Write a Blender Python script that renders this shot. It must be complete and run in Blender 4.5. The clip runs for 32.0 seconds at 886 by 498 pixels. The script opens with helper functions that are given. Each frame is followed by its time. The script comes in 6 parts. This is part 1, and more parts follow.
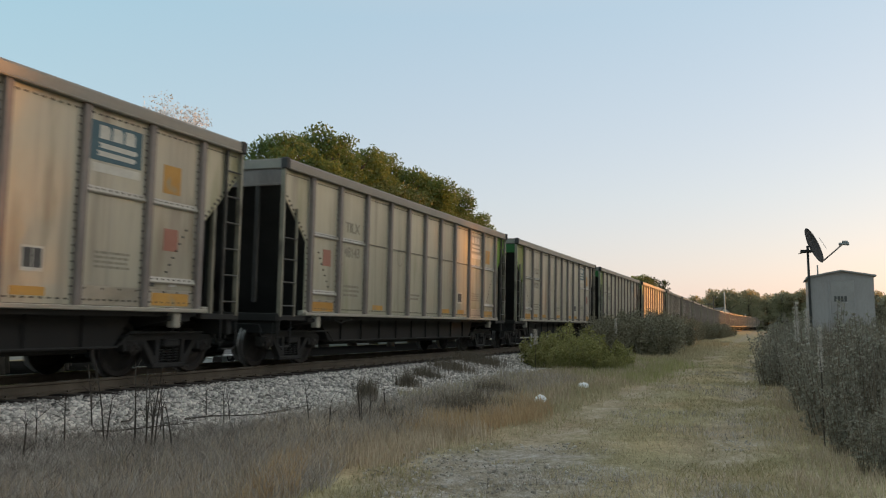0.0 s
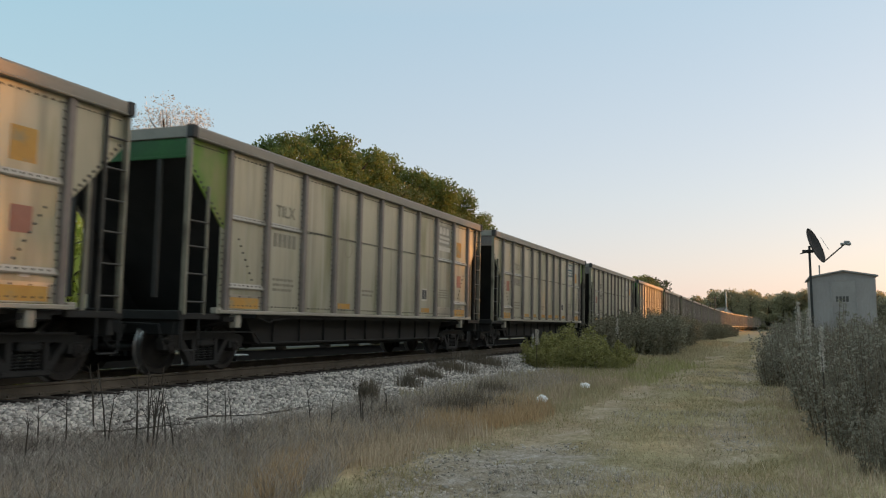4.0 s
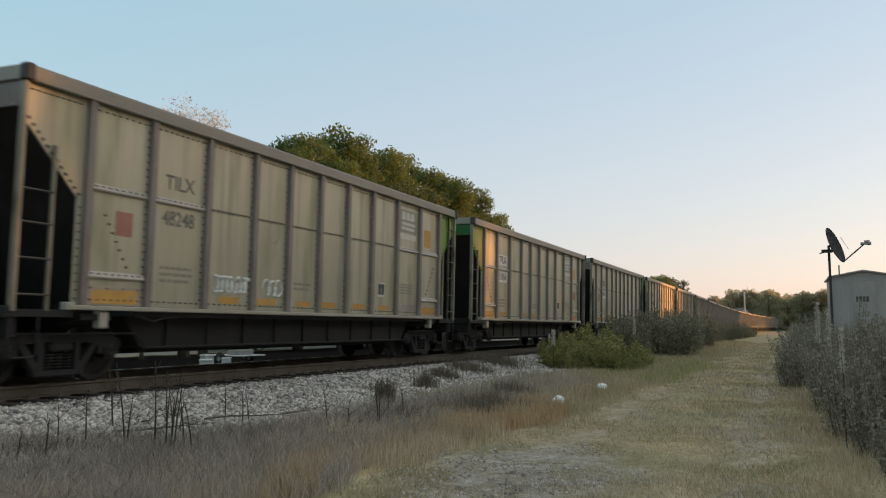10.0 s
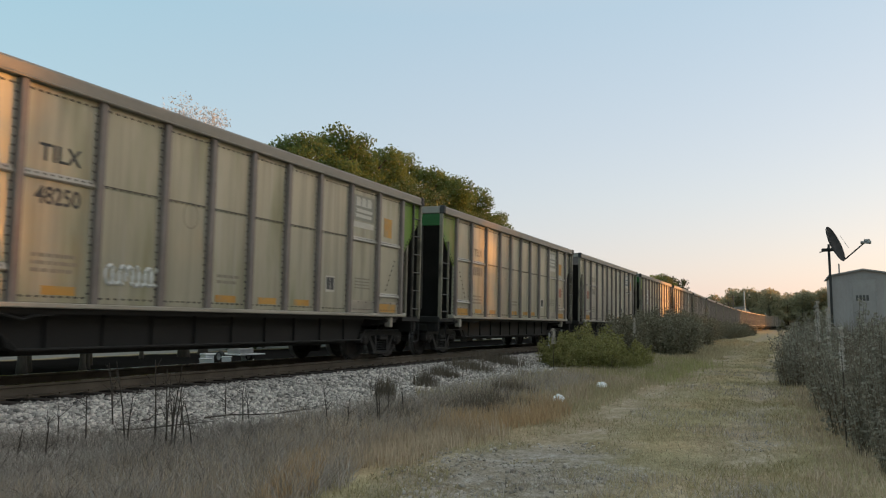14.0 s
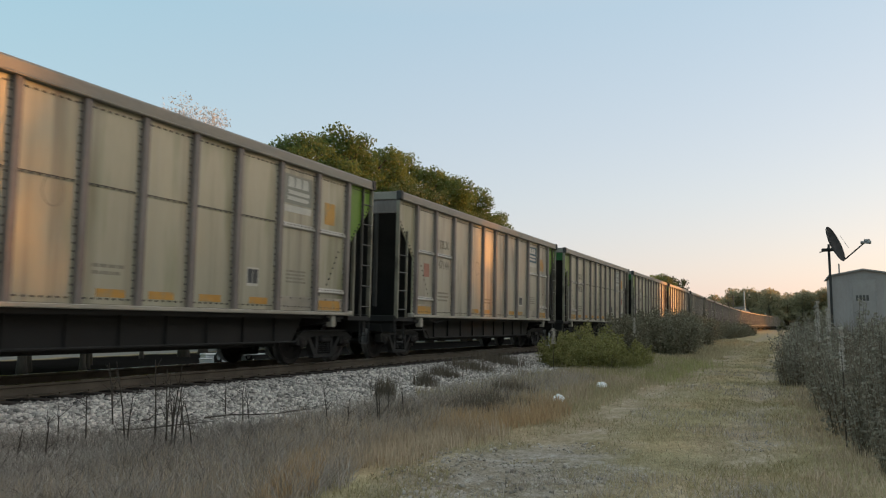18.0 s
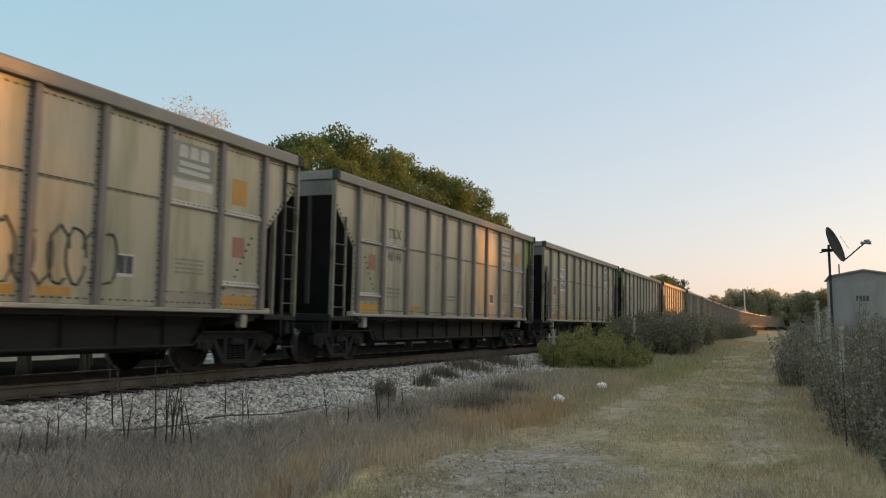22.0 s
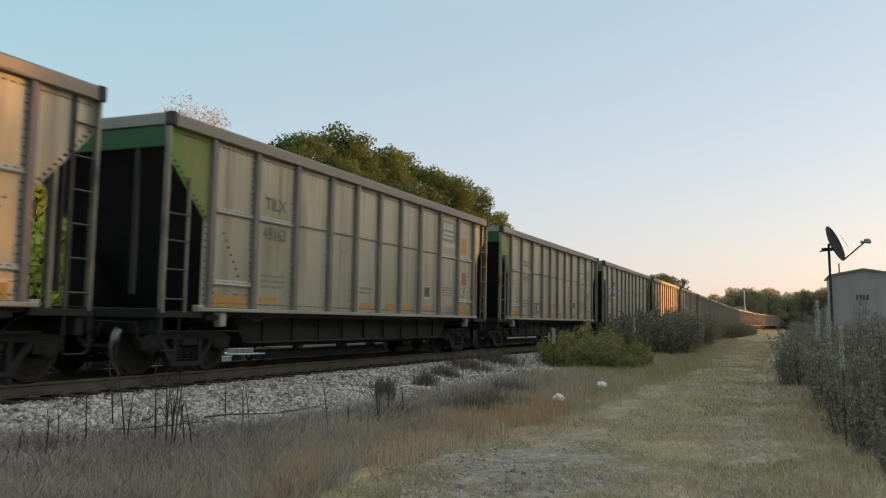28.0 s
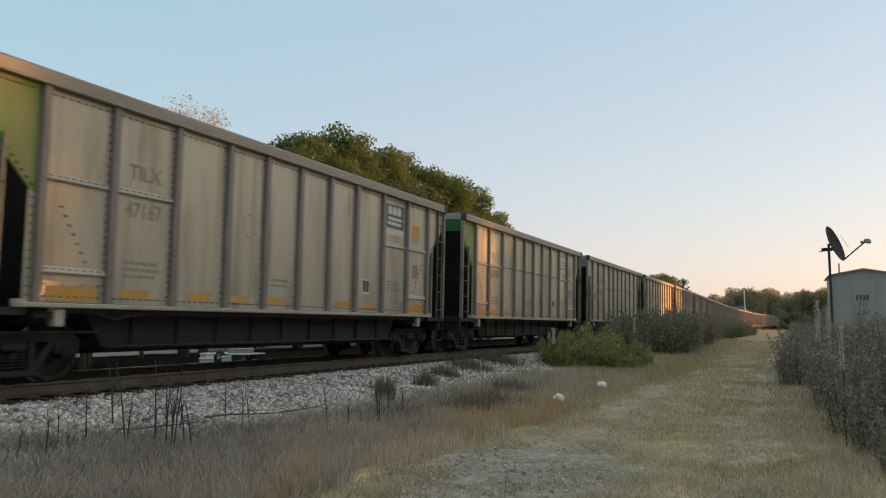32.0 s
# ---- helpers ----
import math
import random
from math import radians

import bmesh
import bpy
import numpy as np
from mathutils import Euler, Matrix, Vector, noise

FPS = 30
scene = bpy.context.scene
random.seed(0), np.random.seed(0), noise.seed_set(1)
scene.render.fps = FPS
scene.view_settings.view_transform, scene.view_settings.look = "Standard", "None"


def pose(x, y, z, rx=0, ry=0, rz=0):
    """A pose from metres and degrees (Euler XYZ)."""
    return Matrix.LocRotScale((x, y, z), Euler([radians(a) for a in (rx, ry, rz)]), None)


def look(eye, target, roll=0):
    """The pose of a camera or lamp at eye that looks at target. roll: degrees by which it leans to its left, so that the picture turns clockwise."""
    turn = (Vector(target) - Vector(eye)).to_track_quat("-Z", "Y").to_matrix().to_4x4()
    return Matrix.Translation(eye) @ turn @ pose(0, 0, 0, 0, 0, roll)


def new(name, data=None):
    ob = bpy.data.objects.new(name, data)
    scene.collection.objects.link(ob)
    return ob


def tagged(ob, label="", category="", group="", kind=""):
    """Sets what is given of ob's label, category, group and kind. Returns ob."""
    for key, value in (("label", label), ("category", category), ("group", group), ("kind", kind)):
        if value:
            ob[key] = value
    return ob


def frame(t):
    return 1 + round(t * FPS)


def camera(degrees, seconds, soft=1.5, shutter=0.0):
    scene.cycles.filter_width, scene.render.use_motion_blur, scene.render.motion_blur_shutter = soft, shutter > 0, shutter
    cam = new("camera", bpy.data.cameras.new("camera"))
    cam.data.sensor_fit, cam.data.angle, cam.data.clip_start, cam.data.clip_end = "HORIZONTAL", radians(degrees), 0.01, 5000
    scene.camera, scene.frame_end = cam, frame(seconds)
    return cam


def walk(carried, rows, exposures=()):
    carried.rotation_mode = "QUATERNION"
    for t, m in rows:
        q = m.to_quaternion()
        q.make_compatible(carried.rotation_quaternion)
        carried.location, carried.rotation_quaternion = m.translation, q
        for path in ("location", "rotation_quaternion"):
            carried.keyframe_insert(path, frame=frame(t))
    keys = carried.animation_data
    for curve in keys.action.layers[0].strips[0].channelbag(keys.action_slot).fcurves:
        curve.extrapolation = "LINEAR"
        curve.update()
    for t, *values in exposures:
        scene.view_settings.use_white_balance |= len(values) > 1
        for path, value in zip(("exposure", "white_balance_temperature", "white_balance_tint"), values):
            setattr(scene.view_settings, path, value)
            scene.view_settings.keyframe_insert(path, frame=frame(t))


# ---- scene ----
# World: x runs along the track away from the camera, y to the left towards the train, z up. The dirt track lies at z = 0.
EYE = Vector((0.0, 0.0, 1.5))
FOCAL = 1466.0 / 784.0


def aim(pan, tilt):
    """Camera pose: heading left of the track and tilt, in degrees."""
    a, b = radians(pan), radians(tilt)
    return look(EYE, EYE + Vector((math.cos(a) * math.cos(b), math.sin(a) * math.cos(b), math.sin(b))), -0.218)


cam = camera(2 * math.degrees(math.atan(1 / FOCAL)), 32.0, 1.15, 0.14)
PAN = [(0.0, -1.22, 0.04), (1.5, -1.22, 0.04), (3.5, -1.13, 0.05), (5.5, -1.09, 0.06), (6.0, -1.03, 0.07), (7.0, -0.84, 0.1),
       (8.5, -0.71, 0.1), (9.0, -0.38, 0.1), (9.5, -0.06, 0.1), (10.0, 0.0, 0.08), (10.6, 0.0, 0.04), (13.0, 0.0, 0.0), (18.0, 0.0, 0.0),
       (22.0, 0.0, 0.03), (24.5, 0.0, 0.0), (28.0, 0.0, -0.03), (29.0, 0.0, -0.07), (30.5, 0.0, -0.06), (32.0, 0.0, -0.03)]
walk(cam, [(t, aim(22.383 + p, 5.457 + q)) for t, p, q in PAN], [(0.0, 0.0), (32.0, 0.0)])

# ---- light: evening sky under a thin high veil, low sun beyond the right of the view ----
SUN_AZ, SUN_EL = -47.0, 4.5
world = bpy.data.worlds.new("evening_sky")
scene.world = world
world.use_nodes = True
wn, wl = world.node_tree.nodes, world.node_tree.links
sky = wn.new("ShaderNodeTexSky")
sky.sky_type, sky.sun_disc = "NISHITA", False
sky.sun_elevation, sky.sun_rotation = radians(SUN_EL), radians(90 - SUN_AZ)
sky.altitude, sky.air_density, sky.dust_density, sky.ozone_density = 100.0, 1.0, 1.2, 1.4
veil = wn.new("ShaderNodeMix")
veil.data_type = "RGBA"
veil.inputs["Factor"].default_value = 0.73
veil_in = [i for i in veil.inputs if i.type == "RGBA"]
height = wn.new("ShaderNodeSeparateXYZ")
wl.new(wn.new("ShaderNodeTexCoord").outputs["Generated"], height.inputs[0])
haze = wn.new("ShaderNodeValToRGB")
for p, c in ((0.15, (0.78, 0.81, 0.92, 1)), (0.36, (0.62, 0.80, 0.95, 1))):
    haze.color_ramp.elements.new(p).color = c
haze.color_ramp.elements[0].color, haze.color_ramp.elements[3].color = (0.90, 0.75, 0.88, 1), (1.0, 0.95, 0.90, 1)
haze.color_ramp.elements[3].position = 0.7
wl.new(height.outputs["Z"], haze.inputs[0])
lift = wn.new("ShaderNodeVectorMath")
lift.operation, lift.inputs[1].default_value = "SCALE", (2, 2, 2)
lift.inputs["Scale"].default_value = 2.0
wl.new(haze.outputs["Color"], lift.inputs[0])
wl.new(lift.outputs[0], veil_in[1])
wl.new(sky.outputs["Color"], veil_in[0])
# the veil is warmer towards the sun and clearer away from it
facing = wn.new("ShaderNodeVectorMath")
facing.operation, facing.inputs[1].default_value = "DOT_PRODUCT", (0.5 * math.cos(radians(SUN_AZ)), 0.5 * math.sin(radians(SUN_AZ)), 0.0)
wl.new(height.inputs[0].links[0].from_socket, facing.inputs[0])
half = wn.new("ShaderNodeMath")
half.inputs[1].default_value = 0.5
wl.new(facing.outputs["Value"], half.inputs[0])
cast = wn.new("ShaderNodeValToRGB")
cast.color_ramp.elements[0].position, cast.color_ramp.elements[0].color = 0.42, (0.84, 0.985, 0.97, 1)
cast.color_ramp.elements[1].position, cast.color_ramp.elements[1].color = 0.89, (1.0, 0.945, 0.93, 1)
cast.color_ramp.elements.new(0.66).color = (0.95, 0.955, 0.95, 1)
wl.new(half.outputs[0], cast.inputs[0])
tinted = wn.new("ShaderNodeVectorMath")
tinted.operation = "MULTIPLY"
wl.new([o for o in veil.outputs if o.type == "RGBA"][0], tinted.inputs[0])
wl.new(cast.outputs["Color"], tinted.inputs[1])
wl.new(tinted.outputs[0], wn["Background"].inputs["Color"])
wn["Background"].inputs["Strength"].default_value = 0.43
sun = new("sun", bpy.data.lights.new("sun", "SUN"))
sun.data.energy, sun.data.angle, sun.data.color = 4.8, radians(1.4), (1.0, 0.40, 0.085)
sun_dir = Vector((math.cos(radians(SUN_AZ)) * math.cos(radians(SUN_EL)), math.sin(radians(SUN_AZ)) * math.cos(radians(SUN_EL)), math.sin(radians(SUN_EL))))
sun.matrix_world = look(Vector((0, 0, 40)) + sun_dir * 60, (0, 0, 40))

# ---- materials ----
def surface(name, c1, c2, scale=3.0, fine=45.0, rough=0.7, metal=0.0, bump=0.15, stretch=(1, 1, 1), per="", vary=0.25, dist=0.01, translucent=0.0, stain=None, stain_scale=1.0, streak=None):
    """A surface whose colour wanders between c1 and c2 at two scales, with fine relief; per: 'object' or 'island' shifts the tone piece by piece."""
    m = bpy.data.materials.new(name)
    m.use_nodes = True
    n, l = m.node_tree.nodes, m.node_tree.links
    b = n["Principled BSDF"]
    co = n.new("ShaderNodeTexCoord")
    mp = n.new("ShaderNodeMapping")
    mp.inputs["Scale"].default_value = stretch
    l.new(co.outputs["Object"], mp.inputs["Vector"])
    vec = mp.outputs["Vector"]
    rnd = None
    if per == "object":
        rnd = n.new("ShaderNodeObjectInfo").outputs["Random"]
        ad = n.new("ShaderNodeVectorMath")
        ad.operation = "ADD"
        sc = n.new("ShaderNodeMath")
        sc.operation = "MULTIPLY"
        sc.inputs[1].default_value = 37.0
        l.new(rnd, sc.inputs[0])
        l.new(vec, ad.inputs[0])
        l.new(sc.outputs[0], ad.inputs[1])
        vec = ad.outputs[0]
    elif per == "island":
        rnd = n.new("ShaderNodeNewGeometry").outputs["Random Per Island"]
    big, small = n.new("ShaderNodeTexNoise"), n.new("ShaderNodeTexNoise")
    big.inputs["Scale"].default_value, big.inputs["Detail"].default_value = scale, 5.0
    small.inputs["Scale"].default_value, small.inputs["Detail"].default_value = fine, 3.0
    l.new(vec, big.inputs["Vector"])
    l.new(vec, small.inputs["Vector"])
    mx = n.new("ShaderNodeMath")
    mx.operation, mx.inputs[1].default_value = "MULTIPLY_ADD", 0.35
    l.new(small.outputs["Fac"], mx.inputs[0])
    l.new(big.outputs["Fac"], mx.inputs[2])
    fac = mx.outputs[0]
    lo, hi = 0.45, 0.9
    if rnd is not None:
        rr = n.new("ShaderNodeMath")
        rr.operation, rr.inputs[1].default_value = "MULTIPLY_ADD", vary
        l.new(rnd, rr.inputs[0])
        l.new(fac, rr.inputs[2])
        fac = rr.outputs[0]
        hi += vary
    rp = n.new("ShaderNodeValToRGB")
    rp.color_ramp.elements[0].position, rp.color_ramp.elements[1].position = lo, hi
    rp.color_ramp.elements[0].color, rp.color_ramp.elements[1].color = (*c1, 1), (*c2, 1)
    if hi > 1:
        k = n.new("ShaderNodeMath")
        k.operation, k.inputs[1].default_value = "DIVIDE", hi
        l.new(fac, k.inputs[0])
        fac = k.outputs[0]
        rp.color_ramp.elements[0].position, rp.color_ramp.elements[1].position = lo / hi, 1.0
    l.new(fac, rp.inputs["Fac"])
    col = rp.outputs["Color"]
    if stain:
        st = n.new("ShaderNodeTexNoise")
        st.inputs["Scale"].default_value, st.inputs["Detail"].default_value = stain_scale, 6.0
        l.new(vec, st.inputs["Vector"])
        sr = n.new("ShaderNodeMapRange")
        sr.inputs["From Min"].default_value, sr.inputs["From Max"].default_value = 0.52, 0.72
        l.new(st.outputs["Fac"], sr.inputs["Value"])
        mc = n.new("ShaderNodeMix")
        mc.data_type = "RGBA"
        mc.inputs["B"].default_value = (*stain, 1)
        for i in mc.inputs:
            if i.name == "B" and i.type == "RGBA":
                i.default_value = (*stain, 1)
            if i.name == "A" and i.type == "RGBA":
                l.new(col, i)
        l.new(sr.outputs["Result"], mc.inputs["Factor"])
        col = [o for o in mc.outputs if o.type == "RGBA"][0]
    if streak:
        run = n.new("ShaderNodeMapping")
        run.inputs["Scale"].default_value = (2.6, 1, 0.4)
        l.new(vec, run.inputs["Vector"])
        for tone, lo_, hi_, sc_ in ((streak, 0.50, 0.76, 1.0), ([0.5 * (p + q) for p, q in zip(c2, (0.50, 0.50, 0.46))], 0.56, 0.8, 1.9)):
            st = n.new("ShaderNodeTexNoise")
            st.inputs["Scale"].default_value, st.inputs["Detail"].default_value = sc_, 7.0
            l.new(run.outputs["Vector"], st.inputs["Vector"])
            sr = n.new("ShaderNodeMapRange")
            sr.inputs["From Min"].default_value, sr.inputs["From Max"].default_value, sr.inputs["To Max"].default_value = lo_, hi_, 0.75
            l.new(st.outputs["Fac"], sr.inputs["Value"])
            mc = n.new("ShaderNodeMix")
            mc.data_type = "RGBA"
            ins = [i for i in mc.inputs if i.type == "RGBA"]
            l.new(col, ins[0])
            ins[1].default_value = (*tone, 1)
            l.new(sr.outputs["Result"], mc.inputs["Factor"])
            col = [o for o in mc.outputs if o.type == "RGBA"][0]
    l.new(col, b.inputs["Base Color"])
    b.inputs["Metallic"].default_value = metal
    rg = n.new("ShaderNodeMapRange")
    rg.inputs["To Min"].default_value, rg.inputs["To Max"].default_value = max(0.02, rough - 0.12), min(1.0, rough + 0.12)
    l.new(big.outputs["Fac"], rg.inputs["Value"])
    l.new(rg.outputs["Result"], b.inputs["Roughness"])
    if bump:
        bp = n.new("ShaderNodeBump")
        bp.inputs["Strength"].default_value, bp.inputs["Distance"].default_value = bump, dist
        l.new(mx.outputs[0], bp.inputs["Height"])
        l.new(bp.outputs["Normal"], b.inputs["Normal"])
    if translucent:
        tr = n.new("ShaderNodeBsdfTranslucent")
        l.new(col, tr.inputs["Color"])
        sh = n.new("ShaderNodeMixShader")
        sh.inputs[0].default_value = translucent
        l.new(b.outputs[0], sh.inputs[1])
        l.new(tr.outputs[0], sh.inputs[2])
        l.new(sh.outputs[0], n["Material Output"].inputs["Surface"])
    return m


M_PANEL = surface("weathered_aluminium", (0.40, 0.375, 0.28), (0.535, 0.51, 0.385), 1.1, 14, 0.42, 0.3, 0.1, (1.6, 1, 0.3), "object", 0.35, 0.01, 0, (0.29, 0.285, 0.17), 1.1, (0.25, 0.22, 0.175))
M_PANEL_OLD = surface("chalky_aluminium", (0.425, 0.395, 0.305), (0.56, 0.53, 0.42), 1.1, 14, 0.44, 0.3, 0.1, (1.6, 1, 0.3), "object", 0.35, 0.01, 0, (0.28, 0.24, 0.18), 1.3, (0.29, 0.25, 0.21))
M_FLANGE = surface("bright_flange_aluminium", (0.46, 0.43, 0.36), (0.62, 0.58, 0.50), 3.0, 25, 0.34, 0.65, 0.1)
M_RIB = surface("dusty_rib_steel", (0.175, 0.145, 0.13), (0.29, 0.25, 0.225), 2.0, 20, 0.55, 0.3, 0.15, (1, 1, 0.4))
M_CHORD = surface("pale_chord_aluminium", (0.38, 0.35, 0.29), (0.52, 0.485, 0.41), 1.5, 18, 0.45, 0.4, 0.15, (0.4, 1, 1))
M_GREEN = surface("faded_green_paint", (0.105, 0.225, 0.018), (0.20, 0.325, 0.045), 1.6, 20, 0.5, 0, 0.1, (1, 1, 0.5), "", 0.25, 0.01, 0, (0.30, 0.27, 0.12), 1.1)
M_DKGREEN = surface("dark_green_paint", (0.010, 0.075, 0.012), (0.022, 0.13, 0.022), 1.6, 20, 0.5, 0, 0.1)
# Black of the corner caps, and shade under the slope sheets put into colour
M_CAP_AND_SHADE = surface("black_cap_steel_and_end_shade", (0.02, 0.0195, 0.019), (0.042, 0.04, 0.038), 2.0, 20, 0.6, 0.0, 0.2)
M_UNDER = surface("grimy_underframe", (0.008, 0.0076, 0.007), (0.019, 0.018, 0.016), 2.5, 25, 0.7, 0.0, 0.25)
M_TRUCK = surface("dusty_cast_steel", (0.011, 0.0105, 0.010), (0.032, 0.030, 0.027), 4.0, 30, 0.75, 0.0, 0.3)
M_WHEEL = surface("brown_wheel_steel", (0.012, 0.01, 0.009), (0.035, 0.03, 0.026), 5, 30, 0.55, 0.4, 0.15)
M_TREAD = surface("bright_tread_steel", (0.3, 0.3, 0.3), (0.45, 0.44, 0.43), 5, 30, 0.3, 0.9, 0.05)
M_LADDER = surface("pale_ladder_steel", (0.21, 0.19, 0.14), (0.36, 0.33, 0.26), 4, 30, 0.5, 0.3, 0.1, (1, 1, 0.5), "", 0.25, 0.01, 0, (0.07, 0.06, 0.05), 3.0)
M_RUNG = surface("grimy_rung_and_stile_shade_steel", (0.045, 0.04, 0.036), (0.11, 0.10, 0.085), 4, 30, 0.5, 0.3, 0.1)
M_POSTSOOT = surface("sooty_end_post_steel", (0.022, 0.021, 0.02), (0.06, 0.056, 0.05), 2.0, 20, 0.6, 0.1, 0.2, (1, 1, 0.6))
M_TOPCHORD = surface("dusty_chord_steel", (0.215, 0.195, 0.165), (0.32, 0.295, 0.25), 1.5, 18, 0.5, 0.3, 0.15, (0.4, 1, 1), "object", 0.2)
M_RIVET = surface("dark_rivets", (0.035, 0.03, 0.028), (0.08, 0.07, 0.06), 5, 30, 0.6, 0.2, 0)
M_ORANGE = surface("faded_orange_marking", (0.48, 0.23, 0.04), (0.64, 0.36, 0.09), 3, 30, 0.6, 0, 0, (1, 1, 1), "object", 0.3, 0.01, 0, (0.36, 0.30, 0.18), 4.0)
M_RED = surface("faded_red_marking", (0.33, 0.13, 0.09), (0.43, 0.21, 0.15), 3, 30, 0.6, 0, 0, (1, 1, 1), "object", 0.4)
M_INK = surface("faded_black_lettering", (0.05, 0.05, 0.05), (0.11, 0.105, 0.095), 4, 30, 0.7, 0, 0)
M_INKFADE = surface("faded_grey_lettering", (0.14, 0.13, 0.115), (0.235, 0.22, 0.185), 4, 30, 0.7, 0.1, 0)
M_GHOST = surface("worn_grey_lettering", (0.25, 0.23, 0.18), (0.34, 0.315, 0.25), 4, 30, 0.7, 0.2, 0)
M_WHITE = surface("white_marking", (0.6, 0.6, 0.57), (0.78, 0.78, 0.74), 4, 30, 0.6, 0, 0)
M_LOGO = surface("faded_blue_marking", (0.045, 0.10, 0.125), (0.09, 0.165, 0.19), 4, 30, 0.6, 0, 0, (1, 1, 1), "object", 0.4)
M_LOGOFADE = surface("ghosted_blue_marking", (0.27, 0.27, 0.22), (0.35, 0.34, 0.28), 4, 30, 0.6, 0.1, 0, (1, 1, 1), "object", 0.4)
M_LOGOBAR = surface("faded_cream_marking", (0.52, 0.50, 0.43), (0.68, 0.66, 0.58), 4, 30, 0.6, 0, 0)
M_RAIL = surface("rusty_rail_steel", (0.085, 0.066, 0.046), (0.155, 0.122, 0.088), 3, 40, 0.7, 0.1, 0.2)
M_RAILTOP = surface("polished_rail_head", (0.25, 0.24, 0.23), (0.4, 0.39, 0.38), 3, 40, 0.28, 0.9, 0.02)
M_TIE = surface("creosoted_timber", (0.03, 0.024, 0.019), (0.075, 0.06, 0.05), 3, 30, 0.85, 0, 0.4, (0.2, 1, 1), "object")

# ---- mesh tools ----
class Build:
    """Collects vertices and faces of one mesh."""

    def __init__(self):
        self.v, self.f, self.k = [], [], []

    def add(self, verts, faces, slot=0):
        o = len(self.v)
        self.v += [tuple(p) for p in verts]
        self.f += [tuple(i + o for i in q) for q in faces]
        self.k += [slot] * len(faces)
        return self

    def box(self, x0, x1, y0, y1, z0, z1, c=0.0, slot=0):
        if c <= 0:
            return self.add([(x, y, z) for z in (z0, z1) for y in (y0, y1) for x in (x0, x1)],
                            [(0, 2, 3, 1), (4, 5, 7, 6), (0, 1, 5, 4), (2, 6, 7, 3), (0, 4, 6, 2), (1, 3, 7, 5)], slot)
        bm = bmesh.new()
        bmesh.ops.create_cube(bm, size=1.0)
        for p in bm.verts:
            p.co = ((x0 + x1) / 2 + p.co.x * (x1 - x0), (y0 + y1) / 2 + p.co.y * (y1 - y0), (z0 + z1) / 2 + p.co.z * (z1 - z0))
        bmesh.ops.bevel(bm, geom=bm.edges[:], offset=c, segments=1, affect="EDGES", clamp_overlap=True)
        bm.verts.index_update()
        self.add([p.co for p in bm.verts], [[p.index for p in q.verts] for q in bm.faces], slot)
        bm.free()
        return self

    def prism(self, poly, y0, y1, axis="y", slot=0):
        """A polygon in the x-z plane (axis y), y-z plane (axis x) or x-y plane (axis z), drawn out from y0 to y1."""
        n = len(poly)
        def at(a, b, d):
            return (a, d, b) if axis == "y" else (d, a, b) if axis == "x" else (a, b, d)
        vs = [at(a, b, y0) for a, b in poly] + [at(a, b, y1) for a, b in poly]
        fs = [tuple(range(n)), tuple(range(2 * n - 1, n - 1, -1))] + [(i, i + n, (i + 1) % n + n, (i + 1) % n) for i in range(n)]
        return self.add(vs, fs, slot)

    def tube(self, pts, r, n=6, slot=0):
        pts = [Vector(p) for p in pts]
        rs = r if isinstance(r, (list, tuple)) else [r] * len(pts)
        o, vs, fs = 0, [], []
        for i, p in enumerate(pts):
            d = (pts[min(i + 1, len(pts) - 1)] - pts[max(i - 1, 0)]).normalized()
            u = d.cross(Vector((0, 0, 1)) if abs(d.z) < 0.9 else Vector((1, 0, 0))).normalized()
            w = d.cross(u)
            vs += [p + (u * math.cos(2 * math.pi * k / n) + w * math.sin(2 * math.pi * k / n)) * rs[i] for k in range(n)]
        for i in range(len(pts) - 1):
            for k in range(n):
                a, b = i * n + k, i * n + (k + 1) % n
                fs.append((a, b, b + n, a + n))
        fs += [tuple(range(n - 1, -1, -1)), tuple(range((len(pts) - 1) * n, len(pts) * n))]
        return self.add(vs, fs, slot)

    def lathe(self, prof, n=24, axis="y", centre=(0, 0, 0), slot=0):
        """prof: (radius, offset along the axis)."""
        vs, fs, m = [], [], len(prof)
        for r, d in prof:
            for k in range(n):
                a, b = r * math.cos(2 * math.pi * k / n), r * math.sin(2 * math.pi * k / n)
                q = (a, d, b) if axis == "y" else (d, a, b) if axis == "x" else (a, b, d)
                vs.append(tuple(q[i] + centre[i] for i in range(3)))
        for i in range(m - 1):
            for k in range(n):
                a, b = i * n + k, i * n + (k + 1) % n
                fs.append((a, a + n, b + n, b))
        return self.add(vs, fs, slot)

    def mesh(self, name, *mats, smooth=False):
        me = bpy.data.meshes.new(name)
        me.from_pydata(self.v, [], self.f)
        for m in mats:
            me.materials.append(m)
        if any(self.k):
            me.polygons.foreach_set("material_index", self.k)
        bm = bmesh.new()
        bm.from_mesh(me)
        bmesh.ops.recalc_face_normals(bm, faces=bm.faces[:])
        bm.to_mesh(me)
        bm.free()
        if smooth:
            me.polygons.foreach_set("use_smooth", [True] * len(me.polygons))
        me.update()
        return me


